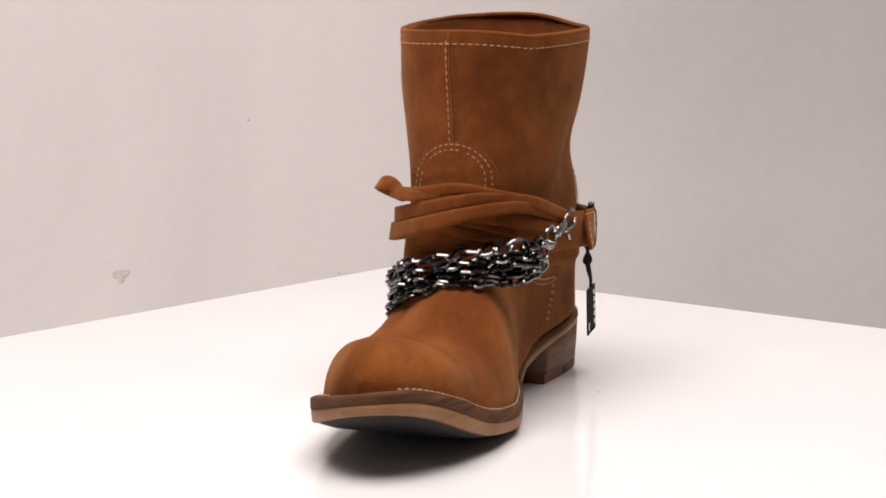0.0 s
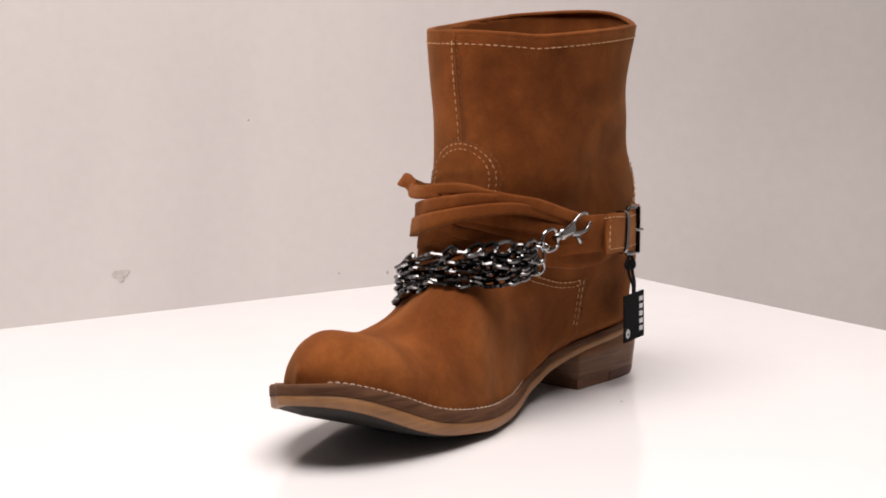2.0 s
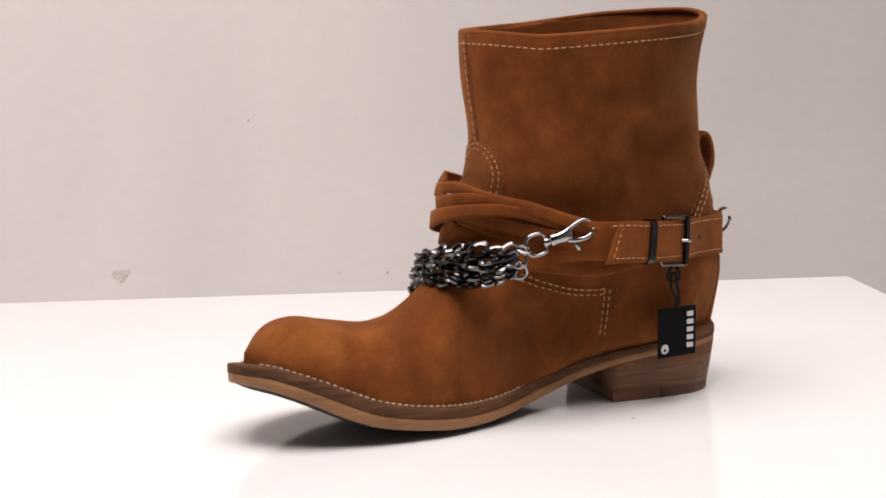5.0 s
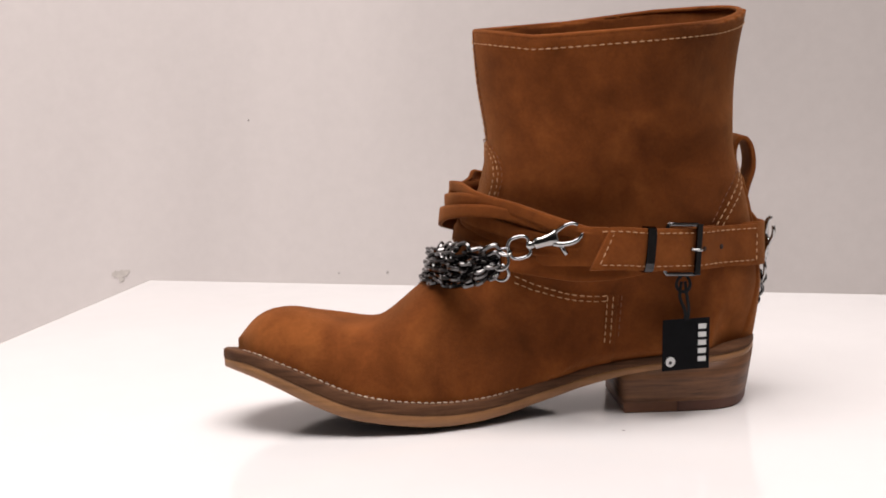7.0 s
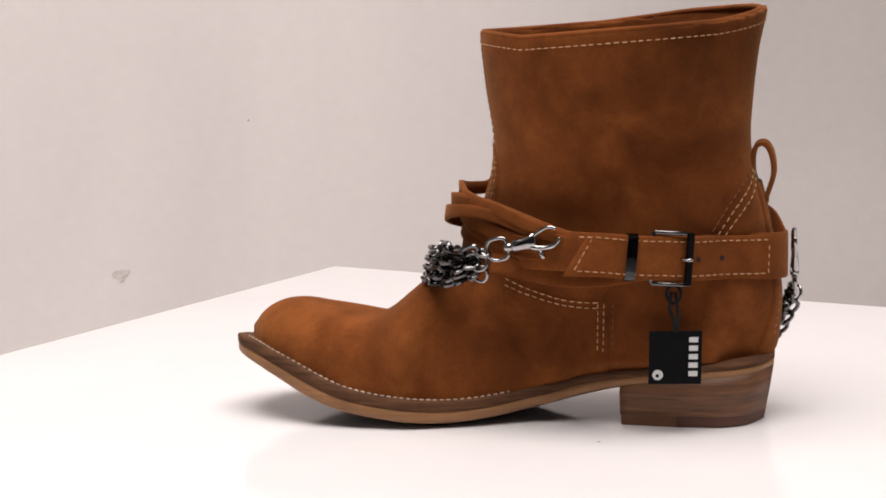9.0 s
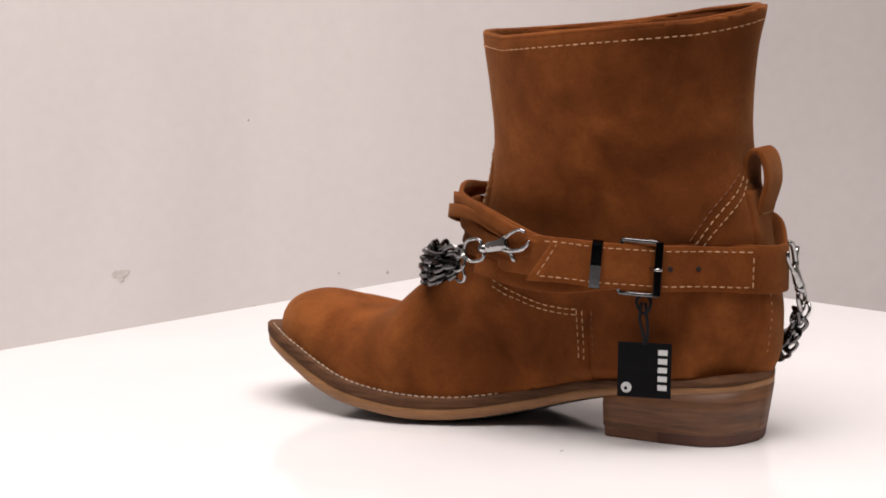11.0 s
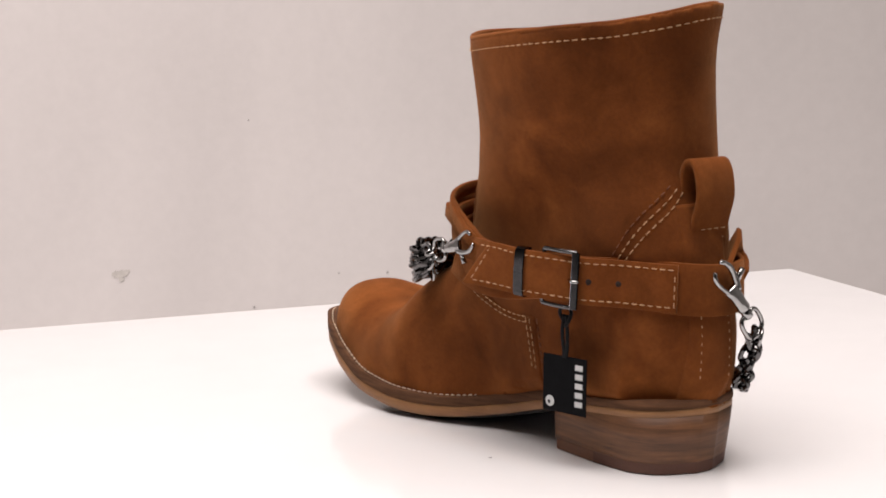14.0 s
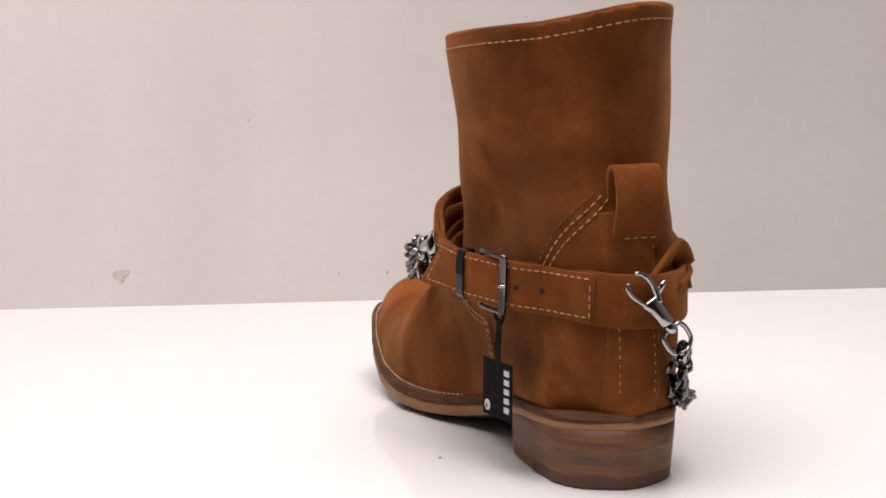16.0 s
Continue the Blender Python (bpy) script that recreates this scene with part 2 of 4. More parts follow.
GX, GY, GZ = np.meshgrid(*[GRID_LOW[k] + CELL * np.arange(GRID_N[k]) for k in range(3)], indexing="ij")


def even(field):
    """A field scaled to about metres from its zero."""
    g = np.gradient(field, CELL)
    flat = g[1] ** 2 + g[2] ** 2
    return field / np.maximum(np.sqrt(np.minimum(g[0] ** 2, 3 * flat + 400) + flat), 1e-3)


def boot_field():
    edge_top = WELT_TOP(GX) + tilt(GX, GY)
    front = SH_FRONT(GZ) - 0.05 * (GY + 0.036) * np.exp(-(((GZ - 0.140) / 0.032) ** 2))
    cu, a = (front + SH_BACK(GZ)) / 2, (front - SH_BACK(GZ)) / 2
    c, s = math.cos(0.055), math.sin(0.055)
    du, dv = GX - cu, GY - SH_MID(GZ)
    x, y, p = np.abs(du * c + dv * s) / a, np.abs(dv * c - du * s) / SH_HALF(GZ), SH_POW(GZ)
    shaft = even((x**p + y**p + 1e-9) ** (1 / p) - 1)
    # shoe foot, drawn in a little from the welt
    us = np.where(GX > 0.05, GX + 0.0085 * np.clip((GX - 0.05) / 0.075, 0, 1), GX)
    ledge = 0.0022 + 0.0018 * np.clip((GX + 0.05) / 0.05, 0, 1)
    out, inn = OUTER(us) - ledge, INNER(us) + ledge
    mid, half = (out + inn) / 2, np.maximum((out - inn) / 2, 0.0008)
    swell = 0.006 * np.clip((0.01 - GX) / 0.06, 0, 1) * np.clip((GZ - edge_top - 0.004) / 0.045, 0, 1)
    low = edge_top - 0.006
    inner = np.clip((mid + 0.004 - GY) / 0.022, 0, 1)
    tall = np.maximum(FOOT_TOP(GX) - 0.0036 * np.exp(-(((GX - 0.058) / 0.022) ** 2)) - 0.0135 * inner * np.exp(-(((GX - 0.022) / 0.028) ** 2)) - low, 0.0015)
    y, z = np.abs(GY - mid) / (half + swell), np.abs(GZ - low) / tall
    n = 2.45 + 0.25 * np.exp(-(((GX - 0.045) / 0.032) ** 2))
    n = n + 1.2 * np.exp(-(((GX - 0.057) / 0.026) ** 2)) * np.clip((mid - GY) / 0.02, 0, 1)
    n = n - 0.8 * np.exp(-(((GX - 0.108) / 0.022) ** 2)) * np.clip((mid - GY) / 0.015, 0, 1)
    foot = even((y**n + z**n + 1e-9) ** (1 / n) - 1)
    foot = np.maximum(np.maximum(foot, GX - 0.1285), -0.125 - GX)
    k = 0.017
    h = np.clip(0.5 + 0.5 * (foot - shaft) / k, 0, 1)
    both = foot * (1 - h) + shaft * h - k * h * (1 - h)
    # slouch folds of the soft leather
    fold = 0.0016 * np.sin(95 * GZ + 34 * GX + 2.0) * np.exp(-(((GZ - 0.128) / 0.030) ** 2)) * np.exp(-(((GX + 0.10) / 0.055) ** 2))
    fold += 0.0007 * np.sin(60 * GX + 85 * GY + 60 * GZ) * np.sin(48 * GX - 40 * GY + 1.0)
    fold += 0.0003 * np.sin(210 * GX + 40 * GY) * np.exp(-(((GX - 0.035) / 0.022) ** 2)) * np.exp(-(((GZ - 0.062) / 0.018) ** 2))
    dent = 0.0050 * np.exp(-(((GX + 0.138) / 0.022) ** 2 + ((GY - 0.010) / 0.022) ** 2 + ((GZ - 0.178) / 0.020) ** 2))
    dent += 0.0050 * np.exp(-(((GX + 0.120) / 0.034) ** 2 + ((GY - 0.012) / 0.022) ** 2 + ((GZ - 0.142) / 0.022) ** 2))
    dent += 0.0028 * np.exp(-(((GX + 0.120) / 0.040) ** 2 + ((GY + 0.065) / 0.025) ** 2 + ((GZ - 0.180) / 0.050) ** 2))
    dent -= 0.0042 * np.exp(-(((GX + 0.055) / 0.032) ** 2 + ((GY - 0.018) / 0.022) ** 2 + ((GZ - 0.132) / 0.022) ** 2))
    both = both - fold + dent
    # kept inside the welt where it meets the sole
    edge = np.maximum(GY - OUTER(GX), INNER(GX) - GY) + 0.0018 - 0.9 * np.clip(GZ - edge_top - 0.0004, 0, 1)
    edge = np.where(GX < 0.11, edge, -1.0)
    both = np.maximum(both, np.maximum(edge, -0.1566 - GX - 0.9 * np.clip(GZ - edge_top - 0.0004, 0, 1)))
    return np.maximum(both, edge_top - 0.005 - GZ)


BODY = boot_field()


def rim_height(x, y):
    """Height of the opening's edge: higher behind, sagging along the buckle side."""
    side = np.abs(np.tanh((y + 0.02) / 0.02))
    sag = -0.0056 * np.clip(-x / 0.03, 0, 1) * np.clip((x + 0.190) / 0.06, 0, 1)
    lift = 0.0026 * np.clip((-0.06 - x) / 0.05, 0, 1)
    return 0.2088 + 0.0088 * np.clip((-0.002 - x) / 0.147, 0, 1.05) + np.where(y > -0.02, sag, lift) * side


RIM = GZ - rim_height(GX, GY)


def skin(field):
    """Vertices and quads of the zero surface of a field on the grid."""
    inside = field < 0
    nx, ny, nz = (n - 1 for n in field.shape)
    total, count = np.zeros((nx, ny, nz, 3)), np.zeros((nx, ny, nz))
    crossings = []
    for ax in range(3):
        sl0 = tuple(slice(0, -1) if k == ax else slice(None) for k in range(3))
        sl1 = tuple(slice(1, None) if k == ax else slice(None) for k in range(3))
        f0, f1 = field[sl0], field[sl1]
        idx = np.argwhere(inside[sl0] != inside[sl1])
        v0, v1 = f0[tuple(idx.T)], f1[tuple(idx.T)]
        at = idx.astype(float)
        at[:, ax] += v0 / (v0 - v1)
        b, c = [k for k in range(3) if k != ax]
        for db in (0, -1):
            for dc in (0, -1):
                cell = idx.copy()
                cell[:, b] += db
                cell[:, c] += dc
                ok = (cell >= 0).all(1) & (cell < (nx, ny, nz)).all(1)
                np.add.at(total, tuple(cell[ok].T), at[ok])
                np.add.at(count, tuple(cell[ok].T), 1)
        crossings.append((idx, v0 < 0))
    live = count > 0
    number = np.full(count.shape, -1)
    number[live] = np.arange(live.sum())
    verts = total[live] / count[live][:, None] * CELL + GRID_LOW
    quads = []
    for ax, (idx, neg) in enumerate(crossings):
        b, c = (ax + 1) % 3, (ax + 2) % 3
        ok = (idx[:, b] > 0) & (idx[:, c] > 0) & (idx[:, b] < (nx, ny, nz)[b]) & (idx[:, c] < (nx, ny, nz)[c])
        idx, neg = idx[ok], neg[ok]
        ring = []
        for db, dc in ((-1, -1), (0, -1), (0, 0), (-1, 0)):
            cell = idx.copy()
            cell[:, b] += db
            cell[:, c] += dc
            ring.append(number[tuple(cell.T)])
        q = np.stack(ring, 1)
        q[~neg] = q[~neg][:, ::-1]
        quads.append(q)
    return verts, np.concatenate(quads)


def skin_part(name, field, mat, parent, label=""):
    v, q = skin(field)
    return link_mesh(name, v.tolist(), q.tolist(), mat, parent, label)


def probe(p):
    """The boot's field at a place, and its outward direction."""
    g = (np.array(p) - GRID_LOW) / CELL
    i = np.clip(g.astype(int), 0, np.array(GRID_N) - 2)
    f = np.clip(g - i, 0, 1)
    c = BODY[i[0]:i[0] + 2, i[1]:i[1] + 2, i[2]:i[2] + 2]
    wx, wy, wz = ((1 - f[0], f[0]), (1 - f[1], f[1]), (1 - f[2], f[2]))
    return sum(c[a, b, d] * wx[a] * wy[b] * wz[d] for a in (0, 1) for b in (0, 1) for d in (0, 1))


def slope(p, e=0.002):
    g = Vector([probe(np.array(p) + e * np.eye(3)[k]) - probe(np.array(p) - e * np.eye(3)[k]) for k in range(3)])
    return g.normalized() if g.length > 1e-9 else Vector((0, 1, 0))


def onto(p, lift=0.0):
    """The nearest place on the boot's skin, lifted outwards."""
    p = Vector(p)
    for _ in range(6):
        p = p - slope(p) * (probe(p) - lift) * 0.9
    return p


def round_at(angle, z, lift=0.0, mid=(-0.072, -0.0205)):
    """The place on the boot's skin at an angle about the ankle (0 to the toe, 90 to the buckle side) and a height."""
    d = np.array([math.cos(radians(angle)), math.sin(radians(angle)), 0.0])
    lo = 0.0
    r = 0.02
    base = np.array([mid[0], mid[1], z])
    while r < 0.16 and probe(base + d * r) < 0:
        lo, r = r, r + 0.003
    for _ in range(9):
        m = (lo + r) / 2
        if probe(base + d * m) < 0:
            lo = m
        else:
            r = m
    return Vector(base + d * (r + lift))


def front_at(y, z, lift=0.0):
    """The place on the front of the boot at a given side and height."""
    x = 0.06
    while x > -0.09 and probe((x, y, z)) > lift:
        x -= 0.0008
    return Vector((x, y, z))


def stitches(parent, points, mat=None, length=0.0030, gap=0.0016, thick=0.00042, lift=0.0010, label="cream thread stitching", project=True):
    """A row of thread stitches along a path on the skin."""
    mat = mat or THREAD
    path = smooth_path(points, 90)
    if project:
        path = [onto(p, lift) for p in path]
    run, at, marks = 0.0, 0.0, []
    steps = [(path[i + 1] - path[i]).length for i in range(len(path) - 1)]
    whole = sum(steps)
    cum = np.concatenate([[0], np.cumsum(steps)])
    xs = np.array(path)

    def spot(s):
        return Vector([np.interp(s, cum, xs[:, k]) for k in range(3)])

    verts, faces = [], []
    s, rng = 0.0, random.Random(int(whole * 1e6))
    while s + length < whole:
        n = slope(spot(s + length / 2)) if project else Vector((0, 0, 1))
        ends = [spot(s + length * f) + n * (0.00025 * math.sin(math.pi * f) - 0.0002) for f in (0.0, 0.25, 0.75, 1.0)]
        w = thick * rng.uniform(0.85, 1.15)
        v, f = tube(ends, [w * 0.6, w, w, w * 0.6], 5)
        faces += [tuple(i + len(verts) for i in q) for q in f]
        verts += v
        s += length + gap * rng.uniform(0.85, 1.15)
    return link_mesh("stitching", verts, faces, mat, parent, label)


def outline(inset=0.0, x0=-0.16, x1=0.14, n=70):
    """A closed loop of the sole's edge, drawn in by inset."""
    c = (1 - np.cos(np.linspace(0, math.pi, n))) / 2
    us = -0.158 + (0.1365 + 0.158) * c
    us = us[(us >= x0) & (us <= x1)]
    loop = [(u, float(OUTER(u))) for u in us] + [(u, float(INNER(u))) for u in us[::-1]]
    pts = np.array(loop)
    if inset:
        mid, half = (OUTER(pts[:, 0]) + INNER(pts[:, 0])) / 2, (OUTER(pts[:, 0]) - INNER(pts[:, 0])) / 2
        ends = (pts[:, 0].min() + pts[:, 0].max()) / 2, (pts[:, 0].max() - pts[:, 0].min()) / 2
        pts = np.stack([ends[0] + (pts[:, 0] - ends[0]) * (1 - inset / ends[1]), mid + (pts[:, 1] - mid) * np.maximum(1 - inset / np.maximum(half, 0.012), 0.2)], 1)
    return pts


def layer(name, rings, mat, parent, label="", smooth=False):
    """A solid through rings of equal count, capped at both ends."""
    n = len(rings[0])
    verts = [tuple(p) for r in rings for p in r]
    faces = []
    for k in range(len(rings) - 1):
        for i in range(n):
            j = (i + 1) % n
            faces.append((k * n + i, k * n + j, (k + 1) * n + j, (k + 1) * n + i))
    bm = bmesh.new()
    vs = [bm.verts.new(v) for v in verts]
    for f in faces:
        bm.faces.new([vs[i] for i in f])
    m = n // 2
    for base in (0, (len(rings) - 1) * n):
        for i in range(m - 1):
            q = [vs[base + i], vs[base + i + 1], vs[base + n - 2 - i], vs[base + n - 1 - i]]
            if len(set(q)) == 4:
                bm.faces.new(q)
    ob = part(name, bm, mat, parent, label, smooth)
    return ob


def sole(boot):
    def ring(inset, f, dz=0.0, x0=-0.16, x1=0.14):
        return [(u, v, float(SOLE_LOW(u) * (1 - f) + WELT_TOP(u) * f + tilt(u, v)) + dz) for u, v in outline(inset, x0, x1)]

    layer("welt", [ring(0.0005, 0.505), ring(0.0001, 0.52), ring(0.0, 0.55), ring(0.0, 0.94), ring(0.0009, 1.0)], WELT, boot, "worn grey-brown leather welt", True)
    layer("outsole", [ring(0.0045, 0.0, 0.0002), ring(0.0012, 0.01), ring(0.0004, 0.07), ring(0.0002, 0.49), ring(0.0005, 0.503)], OUTSOLE, boot, "tan layered leather outsole", True)
    layer("underside", [ring(0.020, 0.0, -0.0028), ring(0.010, 0.0, -0.0022), ring(0.0035, 0.0, -0.0003), ring(0.0030, 0.0, 0.002)], UNDER_SHADE, boot, "underside coloured dark to merge with the shadow below", True)

    def heel_ring(z, inset=0.0, x0=-0.16, x1=-0.073):
        """A level ring of the heel, which draws in towards the ground behind and at the sides."""
        rows = []
        for u, v in outline(0.0, x0, x1):
            top = float(SOLE_LOW(u)) + 0.0004
            at = top if z < 0 else z
            k = 1 - at / 0.030
            mid = -0.0245
            u2 = u + 0.0052 * k * min(max((-u - 0.085) / 0.065, 0), 1) - 0.0012 * k * min(max((u + 0.085) / 0.012, 0), 1)
            g = 1 - 0.040 * k * min(max((-u - 0.070) / 0.05, 0.25), 1) - inset / 0.03
            rows.append((u2 - inset * (1 if u > -0.1 else -1), mid + (v - mid) * g, at))
        return rows

    heel = layer("heel", [heel_ring(0.0060), heel_ring(0.0085), heel_ring(0.0130), heel_ring(0.0180), heel_ring(-1, 0.0002)], STACK, boot, "stacked brown leather heel block", True)
    for mat, x0, x1, g, label in ((LIFT, -0.16, -0.1075, 0.0, "dark red-brown heel lift"), (LIFT_FRONT, -0.1150, -0.073, 0.0004, "lighter red-brown front of the heel lift")):
        layer("heel_lift", [heel_ring(g * 0.2, 0.0006 + g, x0, x1), heel_ring(0.0008, g, x0, x1), heel_ring(0.0059 - g * 0.2, g, x0, x1)], mat, heel, label, False)
    edge = [(u, v, float(WELT_TOP(u) + tilt(u, v)) + 0.0004) for u, v in outline(0.0024)]
    n = len(edge) // 2
    stitches(boot, [p for p in edge[:n] if -0.07 < p[0] < 0.127], WHITE_THREAD, 0.0024, 0.0012, 0.00042, label="pale thread along the welt", project=False)
    stitches(boot, [p for p in edge[n:] if -0.07 < p[0] < 0.127], WHITE_THREAD, 0.0024, 0.0012, 0.00042, label="pale thread along the welt", project=False)


# seam that parts the vamp from the shaft, by distance along the boot
SEAM = curve([-0.09, -0.0735, -0.06, -0.048, -0.035, -0.02, 0.0, 0.03, 0.06], [0.071, 0.0685, 0.0675, 0.0695, 0.0745, 0.082, 0.092, 0.105, 0.11], 0.003)


def boot_upper(boot):
    shell = np.maximum(np.maximum(BODY, -(BODY + 0.0034)), RIM)
    shaft = skin_part("shaft", shell, SUEDE, boot)
    vamp = np.maximum(np.maximum(BODY - 0.0009, -(BODY + 0.003)), np.maximum(-0.0745 - 0.05 * (GZ - 0.05) - GX, GZ - SEAM(GX)))
    skin_part("vamp", vamp, SUEDE, boot, "tan suede vamp with rounded toe")
    strip = np.maximum(np.maximum(BODY - 0.0014, -(BODY + 0.003)), np.maximum(np.abs(GY + 0.0230) - 0.0125, np.maximum(GX + 0.12, GZ - 0.128)))
    skin_part("heel_strip", strip, SUEDE, boot, "suede strip down the heel seam")
    arch = np.maximum(((GY + 0.0168) / 0.0252) ** 2 + np.clip((GZ - 0.127) / 0.0225, 0, 9) ** 2 - 1, 0.085 - GZ)
    arch = np.maximum(arch * 0.012, -0.036 - GX)
    skin_part("tongue", np.maximum(np.maximum(BODY - 0.0010, -(BODY + 0.003)), arch), SUEDE, boot, "arched suede tongue piece")
    return shaft


boot = new("ankle_boot")
tagged(boot, "tan suede ankle boot with wrapped straps and dark chains", "boot")


# ---------------------------------------------------------------- straps, chains and trimmings of the boot
AXIS = Vector((-0.072, -0.0205, 0.0))


def polar(angle, r, z):
    return AXIS + Vector((math.cos(radians(angle)) * r, math.sin(radians(angle)) * r, z))


def outward(p):
    """Level direction away from the ankle's axis, with the boot's long oval allowed for."""
    d = p - AXIS
    return Vector((d.x * 0.45, d.y, 0.0)).normalized()


def band(name, centres, width, thick, mat, parent, label="", slant=(0.0, 0.0), lean=0.0, count=48, normals=None):
    """A flat leather band along centres, its face turned outwards. Returns its part and its frames (place, outward, across)."""
    path = smooth_path(centres, count)
    n = len(path)
    frames, verts, faces = [], [], []
    prof = [(-0.5, -0.42), (-0.5, 0.40), (-0.485, 0.5), (-0.25, 0.54), (0.0, 0.55), (0.25, 0.54), (0.485, 0.5), (0.5, 0.40), (0.5, -0.42), (0.47, -0.5), (-0.47, -0.5)]
    wid = smooth_path([(w, 0, 0) for w in width], count) if isinstance(width, (list, tuple)) else None
    for i, p in enumerate(path):
        d = (path[min(i + 1, n - 1)] - path[max(i - 1, 0)]).normalized()
        out = normals(p, d, i / (n - 1)) if normals else outward(p)
        out = (out - d * out.dot(d)).normalized()
        across = d.cross(out)
        if across.z < 0 and not normals:
            across = -across
        ang = lean if not callable(lean) else lean(i / (n - 1))
        out, across = out * math.cos(ang) + across * math.sin(ang), across * math.cos(ang) - out * math.sin(ang)
        w = wid[i].x if wid else width
        frames.append((p, out, across, d, w))
        f = i / (n - 1)
        for a, b in prof:
            sl = slant[0] * max(0, 1 - f * 12) + slant[1] * max(0, 1 - (1 - f) * 12)
            verts.append(p + across * a * w + out * b * thick + d * a * sl)
    m = len(prof)
    for i in range(n - 1):
        for k in range(m):
            faces.append((i * m + k, i * m + (k + 1) % m, (i + 1) * m + (k + 1) % m, (i + 1) * m + k))
    faces += [tuple(range(m))[::-1], tuple((n - 1) * m + k for k in range(m))]
    bm = bmesh.new()
    vs = [bm.verts.new(v) for v in verts]
    for q in faces:
        bm.faces.new([vs[k] for k in q])
    return part(name, bm, mat, parent, label, True), frames


def thread_run(parent, places, normals, mat=None, length=0.0026, gap=0.0014, thick=0.00031, label="cream thread stitching"):
    """Stitches along given places with given outward directions."""
    xs, ns = np.array(places), np.array(normals)
    cum = np.concatenate([[0], np.cumsum(np.linalg.norm(np.diff(xs, axis=0), axis=1))])
    verts, faces, s, rng = [], [], 0.0, random.Random(int(cum[-1] * 1e6))
    while s + length < cum[-1]:
        ends = []
        for f in (0.0, 0.25, 0.75, 1.0):
            p = Vector([np.interp(s + length * f, cum, xs[:, k]) for k in range(3)])
            q = Vector([np.interp(s + length * f, cum, ns[:, k]) for k in range(3)])
            ends.append(p + q * (0.00028 * math.sin(math.pi * f) - 0.00015))
        w = thick * rng.uniform(0.85, 1.15)
        v, f = tube(ends, [w * 0.6, w, w, w * 0.6], 5)
        faces += [tuple(i + len(verts) for i in q) for q in f]
        verts += v
        s += length + gap * rng.uniform(0.85, 1.2)
    return link_mesh("stitching", verts, faces, mat or THREAD, parent, label)


def seams(boot):
    # rim hem, front seam, tongue, vamp and counter
    # folded edge round the opening
    fold = []
    for a in range(0, 360, 4):
        p = round_at(a, 0.2060)
        out = outward(p)
        fold.append(Vector((p.x - out.x * 0.0015, p.y - out.y * 0.0015, float(rim_height(p.x, p.y)) - 0.0006)))
    v, f = tube(fold, 0.0016, 8, closed=True)
    link_mesh("rim_fold", v, f, SUEDE, boot, "folded suede edge of the opening")
    hem = []
    for a in range(-76, 214, 4):
        p = round_at(a, 0.202)
        hem.append(round_at(a, float(rim_height(p.x, p.y)) - 0.0066, 0.0004))
    thread_run(boot, hem, [outward(p) for p in hem])
    for dv, mat in ((-0.0022, THREAD), (0.0016, DARK_THREAD)):
        rows = [onto((0.004 - 0.02 * (0.204 - z) / 0.056, -0.0135 - 0.003 * (0.204 - z) / 0.056 + dv, z), 0.0004) for z in np.linspace(0.2035, 0.149, 16)]
        thread_run(boot, rows, [slope(p) for p in rows], mat)
    ridge = [onto((0.004 - 0.02 * (0.206 - z) / 0.056, -0.0136 - 0.003 * (0.206 - z) / 0.056, z), -0.0002) for z in np.linspace(0.2075, 0.1475, 18)]
    v, f = tube(ridge, 0.0008, 6)
    link_mesh("front_seam", v, f, SUEDE, boot, "raised front seam of the shaft")
    for k, mat in ((1.02, DARK_THREAD), (0.93, THREAD), (0.80, THREAD)):
        pts = []
        for a in np.linspace(-28, 208, 50):
            c, s = math.cos(radians(a)), math.sin(radians(a))
            z = 0.127 + 0.0225 * k * s if s > 0 else 0.127 + 0.034 * s
            pts.append(front_at(-0.0168 + 0.0240 * k * (c if s > 0 else math.copysign(1, c)), z, 0.0013))
        thread_run(boot, pts, [slope(p) for p in pts], mat, 0.0022, 0.0013)
    for drop in (0.0018, 0.0052):
        us = np.linspace(-0.018, -0.0715, 26)
        pts = [onto((u, 0.03, float(SEAM(u)) - drop), 0.0013) for u in us]
        thread_run(boot, pts, [slope(p) for p in pts])
    for u0, mat, lift in ((-0.0690, THREAD, 0.0013), (-0.0722, THREAD, 0.0013), (-0.0772, DARK_THREAD, 0.0004)):
        pts = [onto((u0 + 0.04 * (0.066 - z), 0.025, z), lift) for z in np.linspace(0.066, 0.0325, 14)]
        thread_run(boot, pts, [slope(p) for p in pts], mat)
    for side in (-0.0122, -0.0335):
        pts = [onto((-0.17, side, z), 0.0012) for z in np.linspace(0.079, 0.040, 14)]
        thread_run(boot, pts, [slope(p) for p in pts], None, 0.0022, 0.0018)
    for k in range(3):
        pts = [onto((-0.1440 + 0.0150 * f - 0.0024 * (k - 1), -0.0130 + 0.0165 * f - 0.0024 * (k - 1), 0.1345 - 0.0300 * f - 0.0013 * (k - 1)), 0.0006) for f in np.linspace(0.0, 1.15, 16)]
        thread_run(boot, pts, [slope(p) for p in pts], DARK_THREAD if k == 0 else THREAD)


